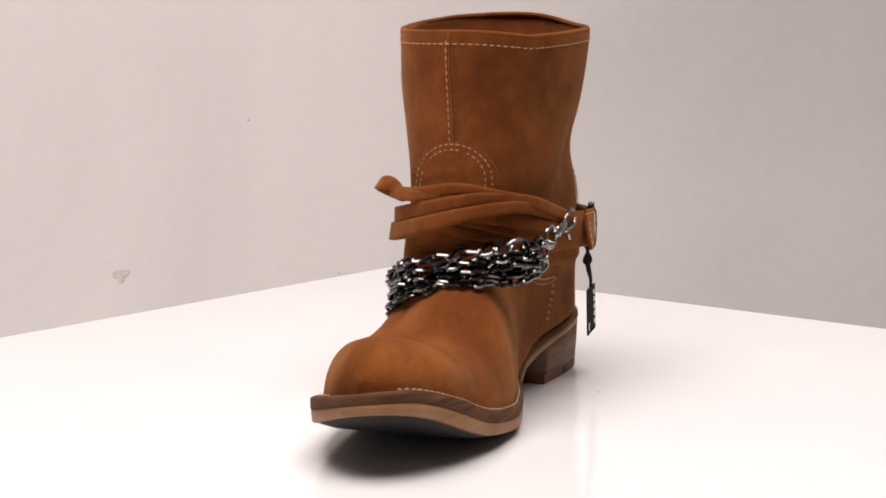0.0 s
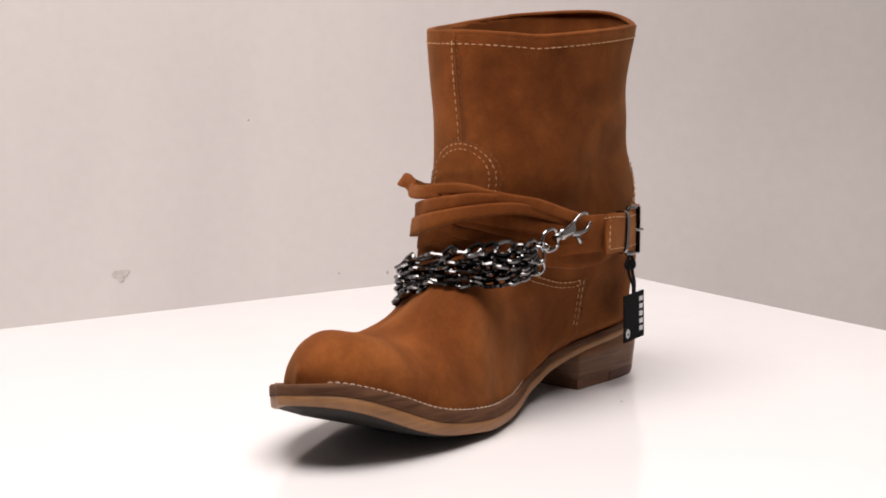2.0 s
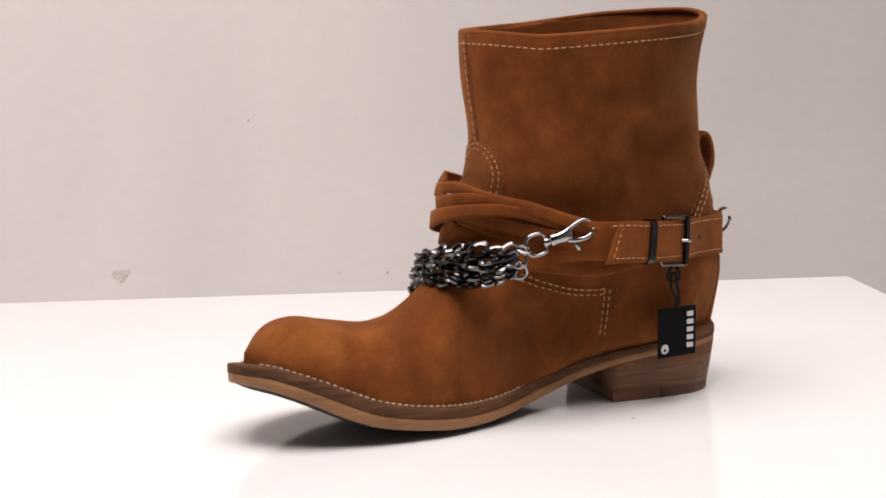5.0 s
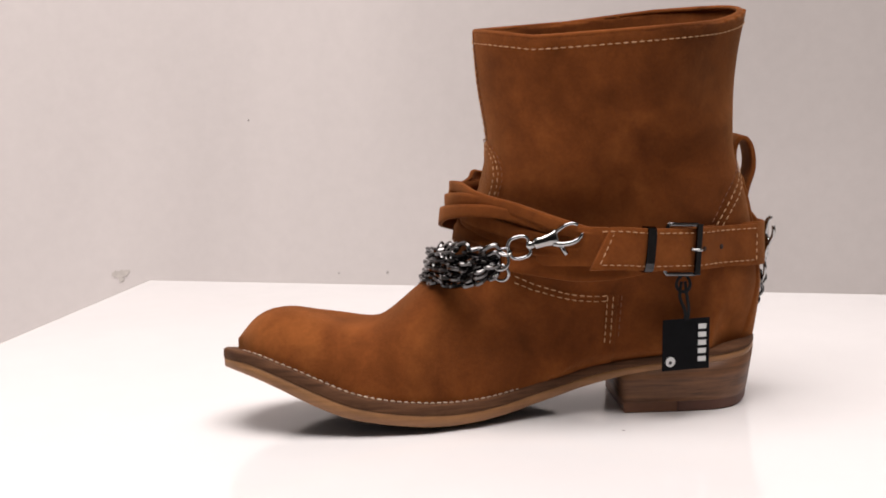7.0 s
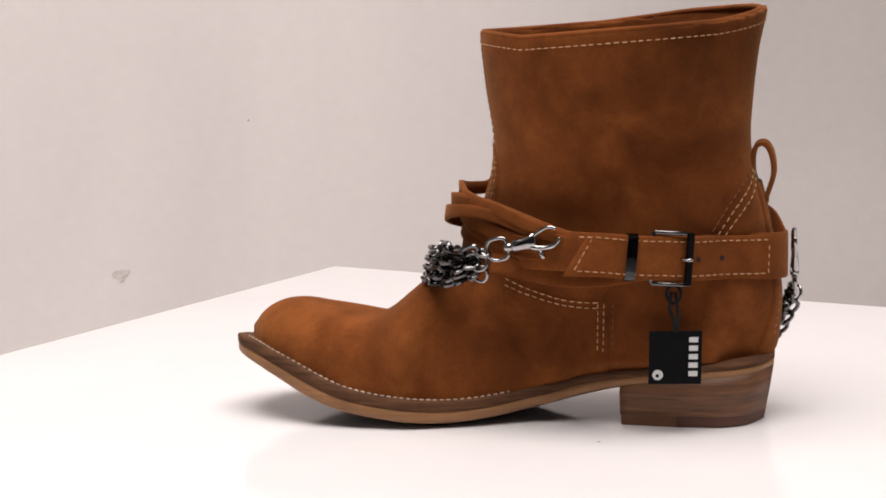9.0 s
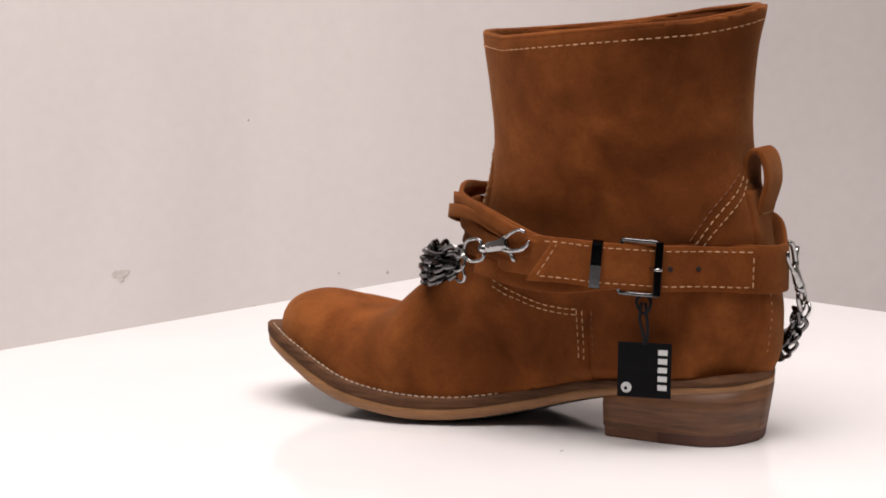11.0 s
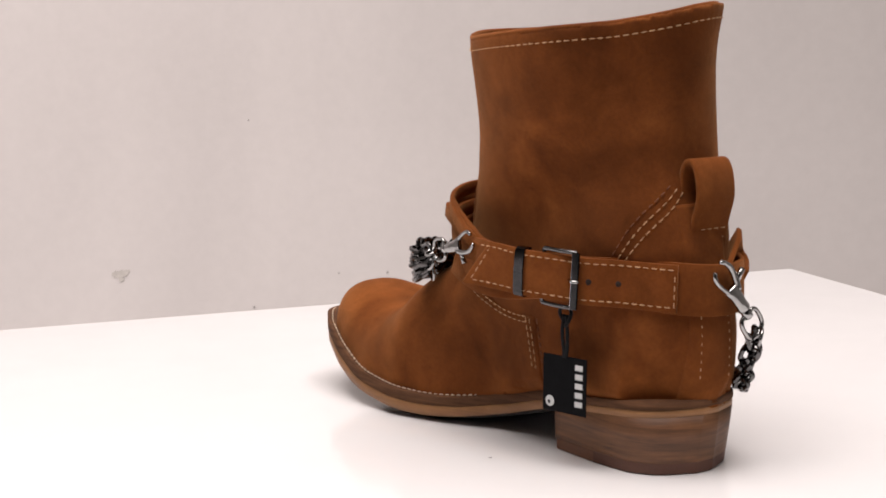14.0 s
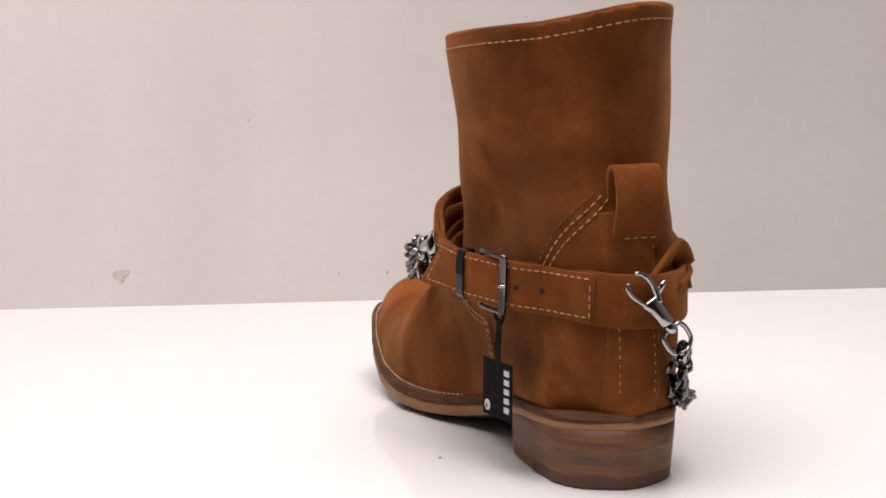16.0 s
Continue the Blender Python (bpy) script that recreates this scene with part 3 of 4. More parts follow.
def pull_tab(boot):
    pts = [(-0.1481, -0.0262, 0.105), (-0.1466, -0.0262, 0.120), (-0.1454, -0.0264, 0.138), (-0.1476, -0.0266, 0.1462), (-0.1521, -0.0268, 0.1470), (-0.1554, -0.0268, 0.1415), (-0.1564, -0.0268, 0.131), (-0.1528, -0.0266, 0.1185), (-0.1506, -0.0264, 0.106)]
    normals = lambda p, d, f: Vector((0, 1, 0)).cross(d) * -1
    tab, fr = band("pull_tab", pts, 0.0222, 0.0026, STRAP, boot, "looped suede pull tab", normals=normals)
    for x, z in ((-0.1538, 0.1160), (-0.1529, 0.1115)):
        row = [Vector((x, v, z)) for v in np.linspace(-0.0355, -0.017, 8)]
        thread_run(tab, row, [Vector((-1, 0, 0))] * 8)


BELT = [(-0.030, 0.0270, 0.0965), (-0.045, 0.0325, 0.0970), (-0.060, 0.0360, 0.0968), (-0.074, 0.0360, 0.0958), (-0.088, 0.0318, 0.0942), (-0.103, 0.0252, 0.0930), (-0.1177, 0.0170, 0.0917), (-0.131, 0.0070, 0.0912), (-0.1455, -0.0010, 0.0905), (-0.1570, -0.0090, 0.0898), (-0.1628, -0.0200, 0.0890), (-0.1612, -0.0350, 0.0885), (-0.150, -0.0500, 0.0885), (-0.125, -0.0630, 0.089), (-0.09, -0.0670, 0.090), (-0.06, -0.0665, 0.092)]


def belt(boot):
    strap, _ = band("ankle_strap", BELT, [0.0205] * 5 + [0.0215, 0.0225, 0.0235] + [0.0240] * 8, 0.0022, STRAP, boot, "tan suede ankle strap", count=90)
    lifted = []
    for p in [(-0.0615, 0.0388, 0.0964)] + BELT[3:9] + [(-0.1530, -0.0055, 0.0902)]:
        p = Vector(p)
        lifted.append(p + outward(p) * 0.0024)
    tail, fr = band("strap_tail", lifted, 0.0222, 0.0022, STRAP, boot, "stitched strap end with punched holes", slant=(0.013, 0.0), lean=lambda f: 0.30 * max(0.0, 1 - f * 4), count=120)
    for side in (-1, 1):
        row = [(p + a * side * (w / 2 - 0.0024) + o * 0.0012, o) for p, o, a, d, w in fr[(3 if side > 0 else 1):-2]]
        thread_run(tail, [r[0] for r in row], [r[1] for r in row])
    p, o, a, d, w = fr[-4]
    thread_run(tail, [p + o * 0.0012 + a * s for s in np.linspace(-0.0088, 0.0088, 8)], [o] * 8)
    p, o, a, d, w = fr[5]
    thread_run(tail, [p + o * 0.0013 + a * s + d * (0.0008 + 0.55 * s) for s in np.linspace(-0.0082, 0.0082, 8)], [o] * 8)

    def nearest(u):
        return min(fr, key=lambda q: abs(q[0].x - u))

    # holes are not cut: dark discs give the darkness inside them
    for u in (-0.1200, -0.1312):
        p, o, a, d, w = nearest(u)
        v, f = tube([p + o * 0.0006, p + o * 0.00150], 0.0014, 12)
        link_mesh("hole_disc", v, f, HOLE_DARK, tail, "dark disc for a punched hole")

    # metal keeper loop
    p, o, a, d, w = nearest(-0.0885)
    loop = [(0.0070, 0.0026), (0.0098, 0.0023), (0.0115, 0.0014), (0.0122, 0.0), (0.0118, -0.0045), (-0.0118, -0.0045), (-0.0122, 0.0), (-0.0115, 0.0014), (-0.0098, 0.0023), (-0.0070, 0.0026), (0.0, 0.0028)]
    bm = bmesh.new()
    for (a0, b0), (a1, b1) in zip(loop, loop[1:] + loop[:1]):
        q = [p + a * a0 + o * b0 + d * s for s in (-0.0026, 0.0026)] + [p + a * a1 + o * b1 + d * s for s in (0.0026, -0.0026)]
        inner = [p + a * a0 * 0.93 + o * (b0 - 0.0008 * (1 if b0 > 0 else -1)) + d * s for s in (-0.0026, 0.0026)] + [p + a * a1 * 0.93 + o * (b1 - 0.0008 * (1 if b1 > 0 else -1)) + d * s for s in (0.0026, -0.0026)]
        vs, vi = [bm.verts.new(x) for x in q], [bm.verts.new(x) for x in inner]
        bm.faces.new(vs)
        bm.faces.new(vi[::-1])
        for k in range(4):
            bm.faces.new((vs[k], vi[k], vi[(k + 1) % 4], vs[(k + 1) % 4]))
    bmesh.ops.remove_doubles(bm, verts=bm.verts, dist=1e-6)
    part("strap_keeper", bm, BLACK_METAL, strap, "polished dark metal strap keeper")
    # buckle: frame and prong
    p0, o0, a0, d0, _ = nearest(-0.0985)
    p1, o1, a1, d1, _ = nearest(-0.1152)
    h = 0.0132
    c = [p0 + a0 * h - o0 * 0.001, (p0 + p1) / 2 + a0 * h + o0 * 0.001, p1 + a1 * h + o1 * 0.0020, p1 + o1 * 0.0026, p1 - a1 * h + o1 * 0.0020, (p0 + p1) / 2 - a0 * h + o0 * 0.001, p0 - a0 * h - o0 * 0.001, p0 - o0 * 0.0025]
    pts = []
    for i in range(8):
        a, b = c[i], c[(i + 1) % 8]
        pts += [a.lerp(b, f) for f in (0.06, 0.5, 0.94)]
    v, f = tube(pts, 0.00115, 8, closed=True)
    buckle = link_mesh("buckle", v, f, GUNMETAL, strap, "dark metal buckle frame")
    bm = bmesh.new()
    box(bm, -0.0019, 0.0019, -0.0136, 0.0136, -0.0007, 0.0008, 0.0004)
    m = Matrix.Translation(p1 + o1 * 0.0030) @ Matrix((d1, a1, o1)).transposed().to_4x4()
    bmesh.ops.transform(bm, matrix=m, verts=bm.verts)
    part("bar", bm, BLACK_METAL, buckle, "flat dark buckle bar")
    v, f = tube(smooth_path([p1 + o1 * 0.0036 + d1 * 0.0019, p1 + o1 * 0.0048 + d1 * 0.0006, p1 + o1 * 0.0046 - d1 * 0.0012, p1 + o1 * 0.0010 - d1 * 0.0034], 12), 0.0009, 8)
    link_mesh("prong", v, f, NICKEL, buckle, "metal buckle prong")


def wraps(boot):
    base = curve([-150, -120, -90, -60, -30, 0, 20, 37, 50, 62, 75, 95], [0.078, 0.058, 0.047, 0.0510, 0.0705, 0.0862, 0.0835, 0.0695, 0.0630, 0.0590, 0.0570, 0.0520], 5)

    layer_no = [0]

    def strip(knots, width, dr, lean, thick=0.0023):
        pts = []
        layer_no[0] += 1
        shift = 0.0011 * (1 if layer_no[0] % 2 else -1)
        for k, (a, z) in enumerate(knots):
            r = float(base(a)) + shift * (1 if abs(a - 10) < 60 else 0) + (dr[k] if isinstance(dr, (list, tuple)) else dr)
            p = polar(a, r, z)
            if probe(p) < 0.002:
                p = round_at(a, z, 0.002)
            pts.append(p)
        band("wrap_strap", pts, width, thick, STRAP, boot, "twisted tan suede wrap strap", lean=lean, count=56)

    # lower layers first: the strands that run down to the buckle side
    strip([(-150, 0.089), (-110, 0.084), (-60, 0.0820), (-17, 0.0865), (0, 0.0915), (10, 0.0945), (22, 0.0955), (40, 0.0935), (62, 0.0905), (95, 0.0905)], 0.0085, -0.0055, 0.15)
    strip([(-150, 0.090), (-110, 0.087), (-60, 0.0870), (-16, 0.0930), (-4, 0.0975), (4, 0.1002), (14, 0.1005), (26, 0.0980), (38, 0.0958), (50, 0.0945), (70, 0.0930), (95, 0.0925)], 0.0085, [-0.0045, -0.0045, -0.0035, -0.002, -0.002, -0.0035, -0.0045, -0.004, -0.003, -0.002, -0.001, -0.001], lambda f: 0.25 - 0.2 * f)
    strip([(-40, 0.1010), (-10, 0.1045), (4, 0.1040), (12, 0.1015), (22, 0.0995), (32, 0.0972), (42, 0.0955), (54, 0.0945), (75, 0.0935), (95, 0.0925)], 0.0062, [-0.009, -0.008, -0.0065, -0.0055, -0.0045, -0.0035, -0.0025, -0.0015, -0.001, -0.001], 0.35)
    strip([(-10, 0.1080), (6, 0.1085), (16, 0.1073), (24, 0.1048), (32, 0.1018), (41, 0.0990), (52, 0.0967), (70, 0.0960), (95, 0.0950)], [0.006, 0.0065, 0.0070, 0.0075, 0.0078, 0.0078, 0.0075, 0.0075, 0.0075], [-0.008, -0.0065, -0.0045, -0.0025, -0.001, 0.0, 0.0004, 0.0, 0.0], lambda f: 0.35 - 0.45 * f)
    strip([(-4, 0.1120), (10, 0.1120), (19, 0.1106), (27, 0.1086), (35, 0.1062), (44, 0.1030), (55, 0.1000), (72, 0.0985), (95, 0.0965)], [0.006, 0.0065, 0.0070, 0.0075, 0.0078, 0.0078, 0.0075, 0.0075, 0.0075], [-0.007, -0.0055, -0.0035, -0.0012, 0.0005, 0.0012, 0.0012, 0.0006, 0.0], lambda f: 0.15 - 0.2 * f)
    strip([(4, 0.1165), (14, 0.1155), (23, 0.1138), (31, 0.1130), (39, 0.1116), (48, 0.1082), (58, 0.1045), (74, 0.1010), (95, 0.0980)], [0.006, 0.0065, 0.0072, 0.0078, 0.0080, 0.0080, 0.0075, 0.0075, 0.0075], [-0.006, -0.0045, -0.0022, 0.0, 0.0014, 0.0020, 0.0016, 0.0008, 0.0002], lambda f: 0.05 - 0.25 * f)
    # two broad strands that climb across them to the buckle side, and the one from the loop above
    strip([(-150, 0.093), (-110, 0.091), (-65, 0.0935), (-38, 0.0970), (-20, 0.1002), (-4, 0.1055), (6, 0.1096), (14, 0.1126), (23, 0.1146), (32, 0.1148), (42, 0.1124), (54, 0.1075), (70, 0.1030), (95, 0.0985)], [0.009, 0.0095, 0.010, 0.010, 0.0098, 0.0092, 0.0084, 0.0076, 0.0070, 0.0066, 0.006, 0.006, 0.006, 0.006], [0, 0, -0.001, -0.0008, 0.0, 0.0020, 0.0034, 0.0034, 0.0032, 0.0028, 0.0022, 0.0012, 0.0004, 0.0], lambda f: 0.22 - 0.15 * f)
    strip([(-150, 0.094), (-110, 0.097), (-65, 0.1020), (-38, 0.1055), (-20, 0.1090), (-2, 0.1145), (9, 0.1180), (19, 0.1200), (28, 0.1192), (37, 0.1176), (46, 0.1140), (58, 0.1090), (74, 0.1040), (95, 0.0990)], [0.009, 0.0095, 0.0095, 0.0098, 0.0096, 0.0088, 0.0080, 0.0072, 0.0065, 0.006, 0.006, 0.006, 0.006, 0.006], [0, 0, -0.001, -0.0015, -0.0008, 0.0010, 0.0024, 0.0024, 0.0020, 0.0022, 0.0015, 0.0002, -0.0005, -0.001], lambda f: 0.10 - 0.15 * f)
    strip([(-150, 0.097), (-110, 0.106), (-70, 0.1140), (-38, 0.1195), (-18, 0.1215), (-6, 0.1228), (3, 0.1248), (10, 0.1252), (17, 0.1240), (24, 0.1215), (33, 0.1186), (42, 0.1160), (52, 0.1112), (66, 0.1055), (95, 0.0990)], [0.008, 0.008, 0.0075, 0.007, 0.0065, 0.0062, 0.0062, 0.0065, 0.0068, 0.007, 0.007, 0.007, 0.007, 0.007, 0.007], [0, 0, 0, -0.001, -0.002, -0.002, -0.0035, -0.0045, -0.0035, -0.001, 0.0012, 0.0022, 0.0016, 0.0004, -0.0005], lambda f: -0.1 + 0.25 * f)
    low = [(-0.014, 0.0225, 0.0885), (-0.030, 0.0275, 0.0870), (-0.050, 0.0300, 0.0845), (-0.070, 0.0290, 0.0840), (-0.092, 0.0225, 0.0855), (-0.110, 0.0150, 0.0870)]
    band("wrap_strap", low, [0.010, 0.012, 0.013, 0.012, 0.010, 0.009], 0.0021, STRAP, boot, "twisted tan suede wrap strap", lean=0.25)
    # loose loop standing off at the inner front
    loop = [polar(-60, 0.052, 0.1130), polar(-46, 0.064, 0.1195), polar(-37, 0.0735, 0.1240), polar(-30, 0.0775, 0.1262), polar(-25, 0.0765, 0.1262), polar(-21, 0.0760, 0.1235), polar(-16, 0.0790, 0.1212), polar(-6, 0.0830, 0.1215), polar(4, 0.0830, 0.1225)]
    band("wrap_strap", loop, [0.006, 0.0065, 0.007, 0.0075, 0.008, 0.0078, 0.007, 0.006, 0.006], 0.002, STRAP, boot, "loose end of the suede wrap strap", lean=lambda f: 0.9 - 0.8 * f)
    # folded end of the wrap behind the heel
    bow = [(-0.1600, -0.030, 0.094), (-0.1530, -0.042, 0.105), (-0.1450, -0.0495, 0.1080), (-0.1400, -0.0560, 0.1010), (-0.1445, -0.0550, 0.0935), (-0.155, -0.045, 0.0900)]
    band("wrap_strap", bow, 0.012, 0.0024, STRAP, boot, "folded end of the suede wrap strap", lean=-0.5)


def link_data(name, length, width, wire):
    """One curb link, long axis along x, gently twisted."""
    pts = []
    for k in range(20):
        a = 2 * math.pi * k / 20
        c, s = math.cos(a), math.sin(a)
        x = math.copysign(abs(c) ** 0.8, c) * (length / 2 - wire)
        y = math.copysign(abs(s) ** 0.9, s) * (width / 2 - wire)
        pts.append((x, y, 0.55 * wire * math.sin(2 * a)))
    v, f = tube(pts, wire, 6, closed=True)
    me = bpy.data.meshes.new(name)
    me.from_pydata([tuple(q) for q in v], [], f)
    me.materials.append(GUNMETAL)
    return me


def chain(parent_part, path, me, pitch, twist, seed):
    xs = np.array(smooth_path(path, 120))
    cum = np.concatenate([[0], np.cumsum(np.linalg.norm(np.diff(xs, axis=0), axis=1))])
    rng, s, k = random.Random(seed), pitch / 2, 0

    def spot(t):
        return Vector([np.interp(t, cum, xs[:, j]) for j in range(3)])

    while s < cum[-1]:
        p, d = spot(s), (spot(s + 0.002) - spot(s - 0.002)).normalized()
        n = slope(p)
        n = (n - d * n.dot(d)).normalized()
        turned = Matrix((d, n.cross(d), n)).transposed().to_4x4()
        ob = new("link", me)
        ob.parent = parent_part
        roll = radians(twist) * (1 if k % 2 else 0.35) + rng.uniform(-0.45, 0.45)
        ob.matrix_local = Matrix.Translation(p) @ turned @ Matrix.Rotation(roll, 4, "X") @ Matrix.Rotation(0.45 + rng.uniform(-0.28, 0.28), 4, "Z")
        s, k = s + pitch * rng.uniform(0.95, 1.05), k + 1


def clear(path, lift):
    out = []
    for p in path:
        p = Vector(p)
        if probe(p) < lift:
            p = onto(p, lift)
        out.append(p)
    return out


def ring_part(name, centre, normal, r, wire, mat, parent, label, stretch=1.0):
    n = Vector(normal).normalized()
    a = n.orthogonal().normalized()
    b = n.cross(a)
    v, f = tube([Vector(centre) + (a * math.cos(k / 24 * 6.28319) * stretch + b * math.sin(k / 24 * 6.28319)) * r for k in range(24)], wire, 8, closed=True)
    return link_mesh(name, v, f, mat, parent, label)


def clasp(boot, start, end, out, label):
    """A swivel lobster clasp from its ring to its jaw."""
    start, end, out = Vector(start), Vector(end), Vector(out)
    d = (end - start).normalized()
    out = (out - d * out.dot(d)).normalized()
    side = out.cross(d)
    if side.z < 0 and abs(d.z) < 0.6:
        side = -side
    k = (end - start).length / 0.042

    def at(x, z, y=0.0):
        return start + (d * x + side * z + out * y) * k

    ring = smooth_path([at(0.0008, 0), at(0.003, 0.0050), at(0.009, 0.0058), at(0.0122, 0.0042), at(0.0125, 0), at(0.0122, -0.0042), at(0.009, -0.0058), at(0.003, -0.0050)], 36, True)
    v, f = tube(ring, 0.00105 * k, 8, closed=True)
    body = bmesh.new()
    rows = []
    for x, hz, hy in ((0.0150, 0.0022, 0.0022), (0.0160, 0.0034, 0.0024), (0.0195, 0.0030, 0.0022), (0.0240, 0.0034, 0.0018), (0.0275, 0.0046, 0.0014), (0.0285, 0.0040, 0.0010)):
        rows.append([body.verts.new(at(x, hz * math.cos(a) + 0.0006 * (x - 0.015) / 0.013, hy * math.sin(a))) for a in [2 * math.pi * j / 12 for j in range(12)]])
    for r0, r1 in zip(rows, rows[1:]):
        for j in range(12):
            body.faces.new((r0[j], r0[(j + 1) % 12], r1[(j + 1) % 12], r1[j]))
    body.faces.new(rows[0][::-1])
    body.faces.new(rows[-1])
    main = part("clasp", body, NICKEL, boot, label, True)
    link_mesh("swivel_ring", v, f, NICKEL, main, "swivel ring")
    v, f = tube([at(0.0108, 0), at(0.0112, 0), at(0.0148, 0), at(0.0152, 0)], [0.0016 * k, 0.0024 * k, 0.0024 * k, 0.0016 * k], 12)
    link_mesh("swivel", v, f, NICKEL, main)
    v, f = tube(smooth_path([at(0.0250, -0.0020), at(0.0300, -0.0036), at(0.0360, -0.0038), at(0.0400, -0.0022), at(0.0418, 0.0000)], 16), [0.0016 * k] * 5 + [0.0014 * k] * 6 + [0.0011 * k] * 4 + [0.0009 * k, 0.0007 * k], 8)
    link_mesh("jaw", v, f, NICKEL, main)
    v, f = tube(smooth_path([at(0.0255, 0.0024), at(0.0300, 0.0046), at(0.0345, 0.0062), at(0.0380, 0.0062), at(0.0402, 0.0046)], 14), 0.0010 * k, 8)
    link_mesh("gate", v, f, NICKEL, main, "curved spring gate")
    v, f = tube([at(0.0285, -0.0040), at(0.0300, -0.0070), at(0.0308, -0.0094)], [0.0012 * k, 0.0013 * k, 0.0014 * k], 8)
    link_mesh("lever", v, f, NICKEL, main)


def chains(boot):
    big, small = link_data("curb_link", 0.0130, 0.0094, 0.00125), link_data("fine_link", 0.0106, 0.0080, 0.00120)

    def run(z, y, x, drop, spread=0.0):
        """A strand from the jump rings over the instep: height, side and front of its middle, and its fall to the inner side."""
        return [(-0.009, 0.0350 + y * 0.3, 0.0905 + (z - 0.084) * 0.45), (0.003, 0.0340 + y * 0.6, 0.0885 + (z - 0.084) * 0.8), (0.012 + x * 0.6, 0.0262 + y, z + 0.0035), (0.0190 + x, 0.0085 + y, z + 0.001),
                (0.0205 + x, -0.0130 + y, z - 0.0030 - drop * 0.15), (0.0165 + x, -0.0380, z - 0.0098 - drop * 0.6), (-0.0010, -0.0500 - spread, z - 0.018 - drop), (-0.022, -0.0570 - spread, z - 0.021 - drop)]

    strands = [
        # inner layer, close to the suede
        (run(0.0865, -0.0020, -0.0030, 0.000), small, 0.0064, 30),
        (run(0.0820, -0.0015, -0.0020, 0.002), small, 0.0064, -35),
        (run(0.0775, -0.0015, -0.0010, 0.003), small, 0.0064, 30),
        # outer layer
        (run(0.0925, 0.0000, 0.0005, -0.001), big, 0.0082, 38),
        (run(0.0875, 0.0010, 0.0028, 0.000), small, 0.0066, 32),
        (run(0.0830, 0.0015, 0.0036, 0.002), small, 0.0066, 34),
        (run(0.0785, 0.0005, 0.0036, 0.003), small, 0.0066, 30),
        (run(0.0745, -0.0005, 0.0036, 0.004), small, 0.0066, 36),
    ]
    for n, (path, me, pitch, twist) in enumerate(strands):
        holder = new("chain")
        holder.parent = boot
        holder["label"] = "gunmetal curb chain across the instep"
        chain(holder, clear(path, 0.0022), me, pitch, twist, 10 + n)
    ring_part("jump_ring", (-0.0100, 0.0350, 0.0905), (0.25, 1, 0.3), 0.0046, 0.0009, NICKEL, boot, "round metal jump ring")
    ring_part("jump_ring", (-0.0105, 0.0345, 0.0842), (0.4, 1, -0.1), 0.0042, 0.0009, NICKEL, boot, "round metal jump ring")
    ring_part("jump_ring", (-0.0125, 0.0365, 0.0955), (0.1, 0.5, 1), 0.0036, 0.0008, NICKEL, boot, "round metal jump ring", 0.8)
    clasp(boot, (-0.0135, 0.0355, 0.0960), (-0.0530, 0.0375, 0.1045), (0.12, 1, 0), "dark nickel lobster clasp")
    clasp(boot, (-0.1675, -0.0440, 0.0655), (-0.1675, -0.0190, 0.1025), (-1, -0.1, 0), "dark nickel lobster clasp")
    back = [
        ([(-0.1670, -0.0440, 0.0665), (-0.1670, -0.0460, 0.060), (-0.1625, -0.0460, 0.052), (-0.155, -0.0490, 0.0430), (-0.142, -0.0580, 0.040), (-0.12, -0.068, 0.040)], big, 0.0082, 40),
        ([(-0.1660, -0.0430, 0.0690), (-0.1665, -0.0490, 0.060), (-0.1625, -0.0485, 0.050), (-0.154, -0.0520, 0.0410), (-0.140, -0.0640, 0.037), (-0.12, -0.070, 0.037)], small, 0.0068, 50),
    ]
    back.append(([(-0.1672, -0.0440, 0.0655), (-0.1690, -0.0470, 0.0575), (-0.1650, -0.0470, 0.0480), (-0.1580, -0.0520, 0.0400), (-0.146, -0.0620, 0.036)], small, 0.0064, -35))
    for n, (path, me, pitch, twist) in enumerate(back):
        holder = new("chain")
        holder.parent = boot
        holder["label"] = "gunmetal curb chain hanging behind the heel"
        path = [(u + 0.0030, v + 0.0040, w) if w < 0.066 else (u, v, w) for u, v, w in path]
        chain(holder, clear(path, 0.0026), me, pitch, twist, 40 + n)
    ring_part("jump_ring", (-0.1678, -0.0445, 0.0645), (0.5, 0.6, 0.2), 0.0042, 0.0009, NICKEL, boot, "round metal jump ring")


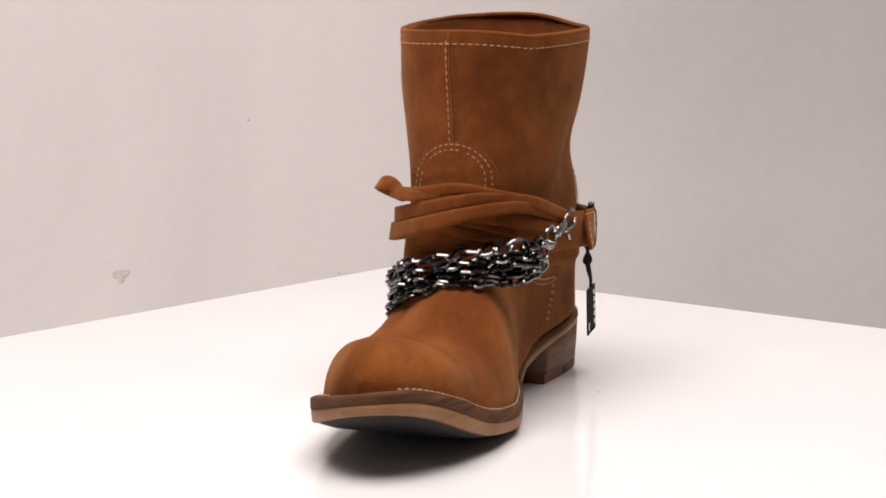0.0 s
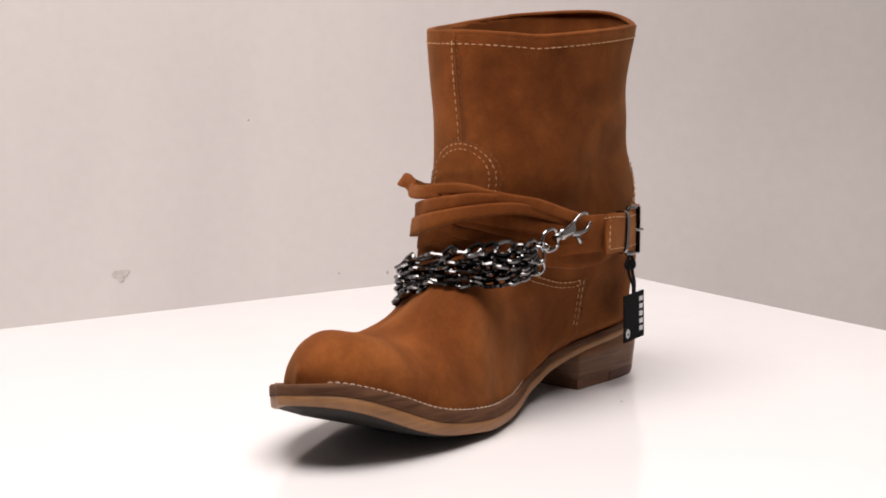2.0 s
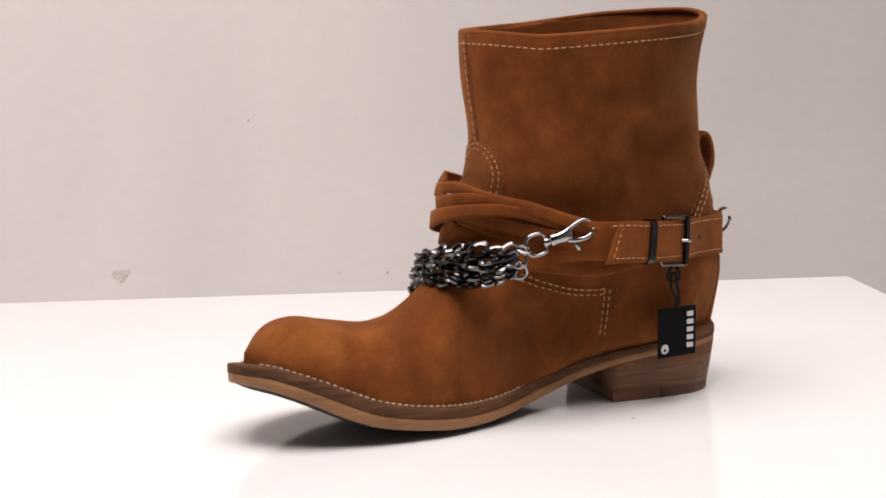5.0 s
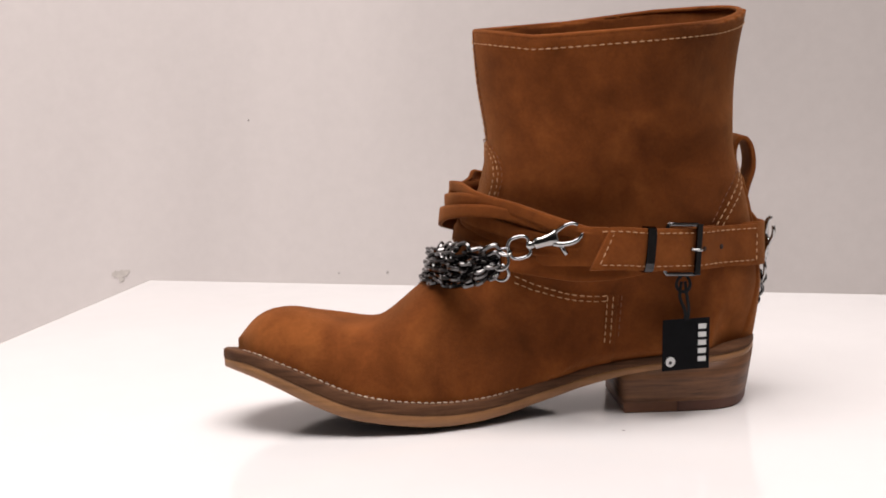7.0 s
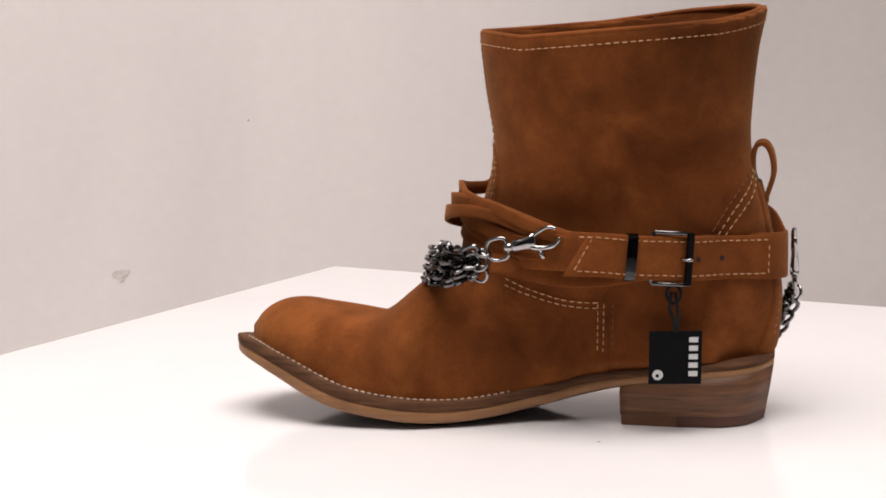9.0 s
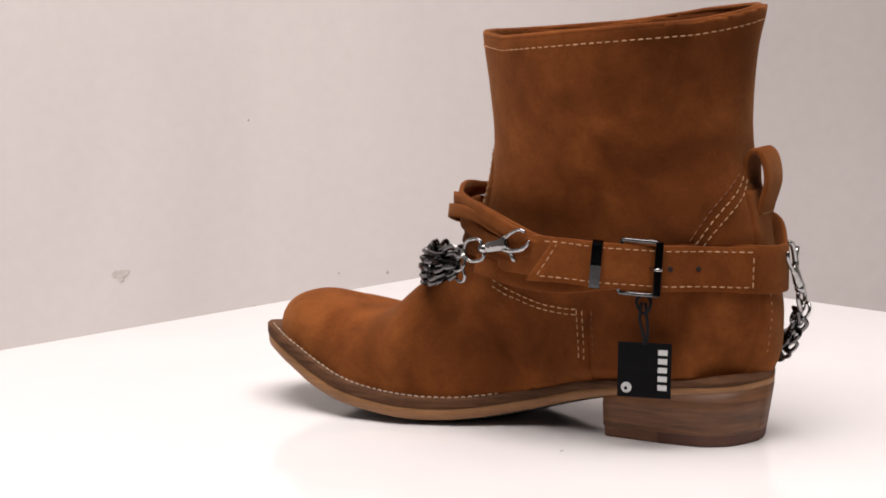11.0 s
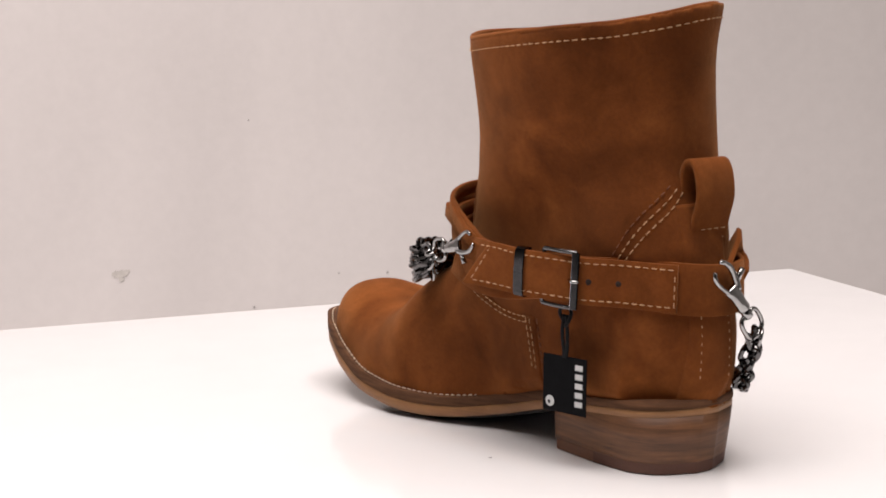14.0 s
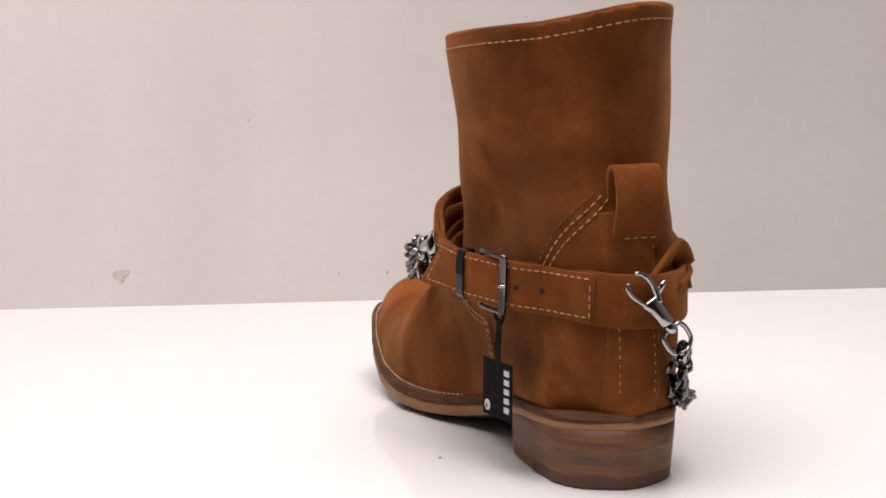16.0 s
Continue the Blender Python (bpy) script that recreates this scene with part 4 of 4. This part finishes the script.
def swing_tag():
    tag = tagged(new("swing_tag"), "square black swing tag with white print on a black cord", "tag")
    across = Vector((0.0262, 0.0050, 0.0)).normalized()
    down = Vector((0.02, 0.015, -1)).normalized()
    face = down.cross(across).normalized()
    if face.y < 0:
        face = -face
    c = Vector((-0.1096, 0.0252, 0.0415))
    m = Matrix.Translation(c) @ Matrix((across, -down, across.cross(-down))).transposed().to_4x4()
    front = 1 if across.cross(-down).y > 0 else -1

    def slab(name, x0, x1, y0, y1, z0, z1, mat, bevel=0.0, label=""):
        bm = bmesh.new()
        box(bm, x0, x1, y0, y1, min(z0 * front, z1 * front), max(z0 * front, z1 * front), bevel)
        bmesh.ops.transform(bm, matrix=m, verts=bm.verts)
        return part(name, bm, mat, tag, label)

    slab("card", -0.0134, 0.0134, -0.0138, 0.0138, -0.0004, 0.0004, BLACK_CARD, 0.0002)
    for k in range(5):
        y = 0.0106 - k * 0.0044
        slab("print_bar", -0.0114, -0.0068, y - 0.0027, y, 0.00042, 0.00052, WHITE_INK)
    bm = bmesh.new()
    bmesh.ops.create_circle(bm, cap_ends=True, radius=0.0027, segments=24)
    bmesh.ops.transform(bm, matrix=m @ Matrix.Translation((0.0088, -0.0090, 0.0005 * front)), verts=bm.verts)
    part("print_disc", bm, WHITE_INK, tag, "white printed disc")
    bm = bmesh.new()
    bmesh.ops.create_circle(bm, cap_ends=True, radius=0.0009, segments=12)
    bmesh.ops.transform(bm, matrix=m @ Matrix.Translation((0.0090, -0.0094, 0.0008 * front)), verts=bm.verts)
    part("print_spot", bm, BLACK_CARD, tag)
    top = c - down * 0.0130
    hang = Vector((-0.1085, 0.0225, 0.0770))
    for off in (-0.0012, 0.0012):
        v, f = tube(smooth_path([top + across * off * 0.4, top - down * 0.006 + across * off, hang + Vector((off * 1.6, 0.0015, -0.010)), hang + Vector((off * 0.8, 0.001, -0.002))], 16), 0.0009, 8)
        link_mesh("cord", v, f, CORD, tag, "black woven cord")
    knot = [hang + Vector((math.cos(a) * 0.0036, 0.0012 * math.sin(2 * a) + 0.001, math.sin(a) * 0.0046 - 0.003)) for a in [2 * math.pi * k / 18 for k in range(18)]]
    v, f = tube(knot, 0.0009, 8, closed=True)
    link_mesh("cord", v, f, CORD, tag, "knotted black cord loop")
    return tag


def wall_marks(wall):
    """Small marks on the painted wall."""
    def mark(x, z, r, mat, seed):
        blotch("mark", mat, (x, 0.9495, z), (1, 0, 0), (0, 0, 1), r, seed, wall)

    for k, (dx, dz, r) in enumerate(((0.0, 0.0, 0.0055), (0.006, 0.002, 0.0045), (-0.006, 0.0015, 0.004), (0.001, -0.006, 0.0035), (0.010, 0.0045, 0.002))):
        mark(-0.4224 + dx, -0.0700 + dz, r, STAIN, 20 + k)
    mark(-0.2623, 0.1109, 0.0013, FAINT, 31)
    mark(-0.1041, -0.0719, 0.0016, FAINT, 32)
    mark(-0.2641, -0.1114, 0.0016, FAINT, 33)
    mark(-0.1618, -0.0722, 0.0011, FAINT, 34)

# ---------------------------------------------------------------- the place
wall_marks(room())
turntable = board()
boot_upper(boot)
sole(boot)
seams(boot)
wraps(boot)
belt(boot)
pull_tab(boot)
chains(boot)
MOVERS = [turntable, boot, swing_tag()]


def motions():
    for thing in MOVERS:
        walk(thing, TURNS)


motions()
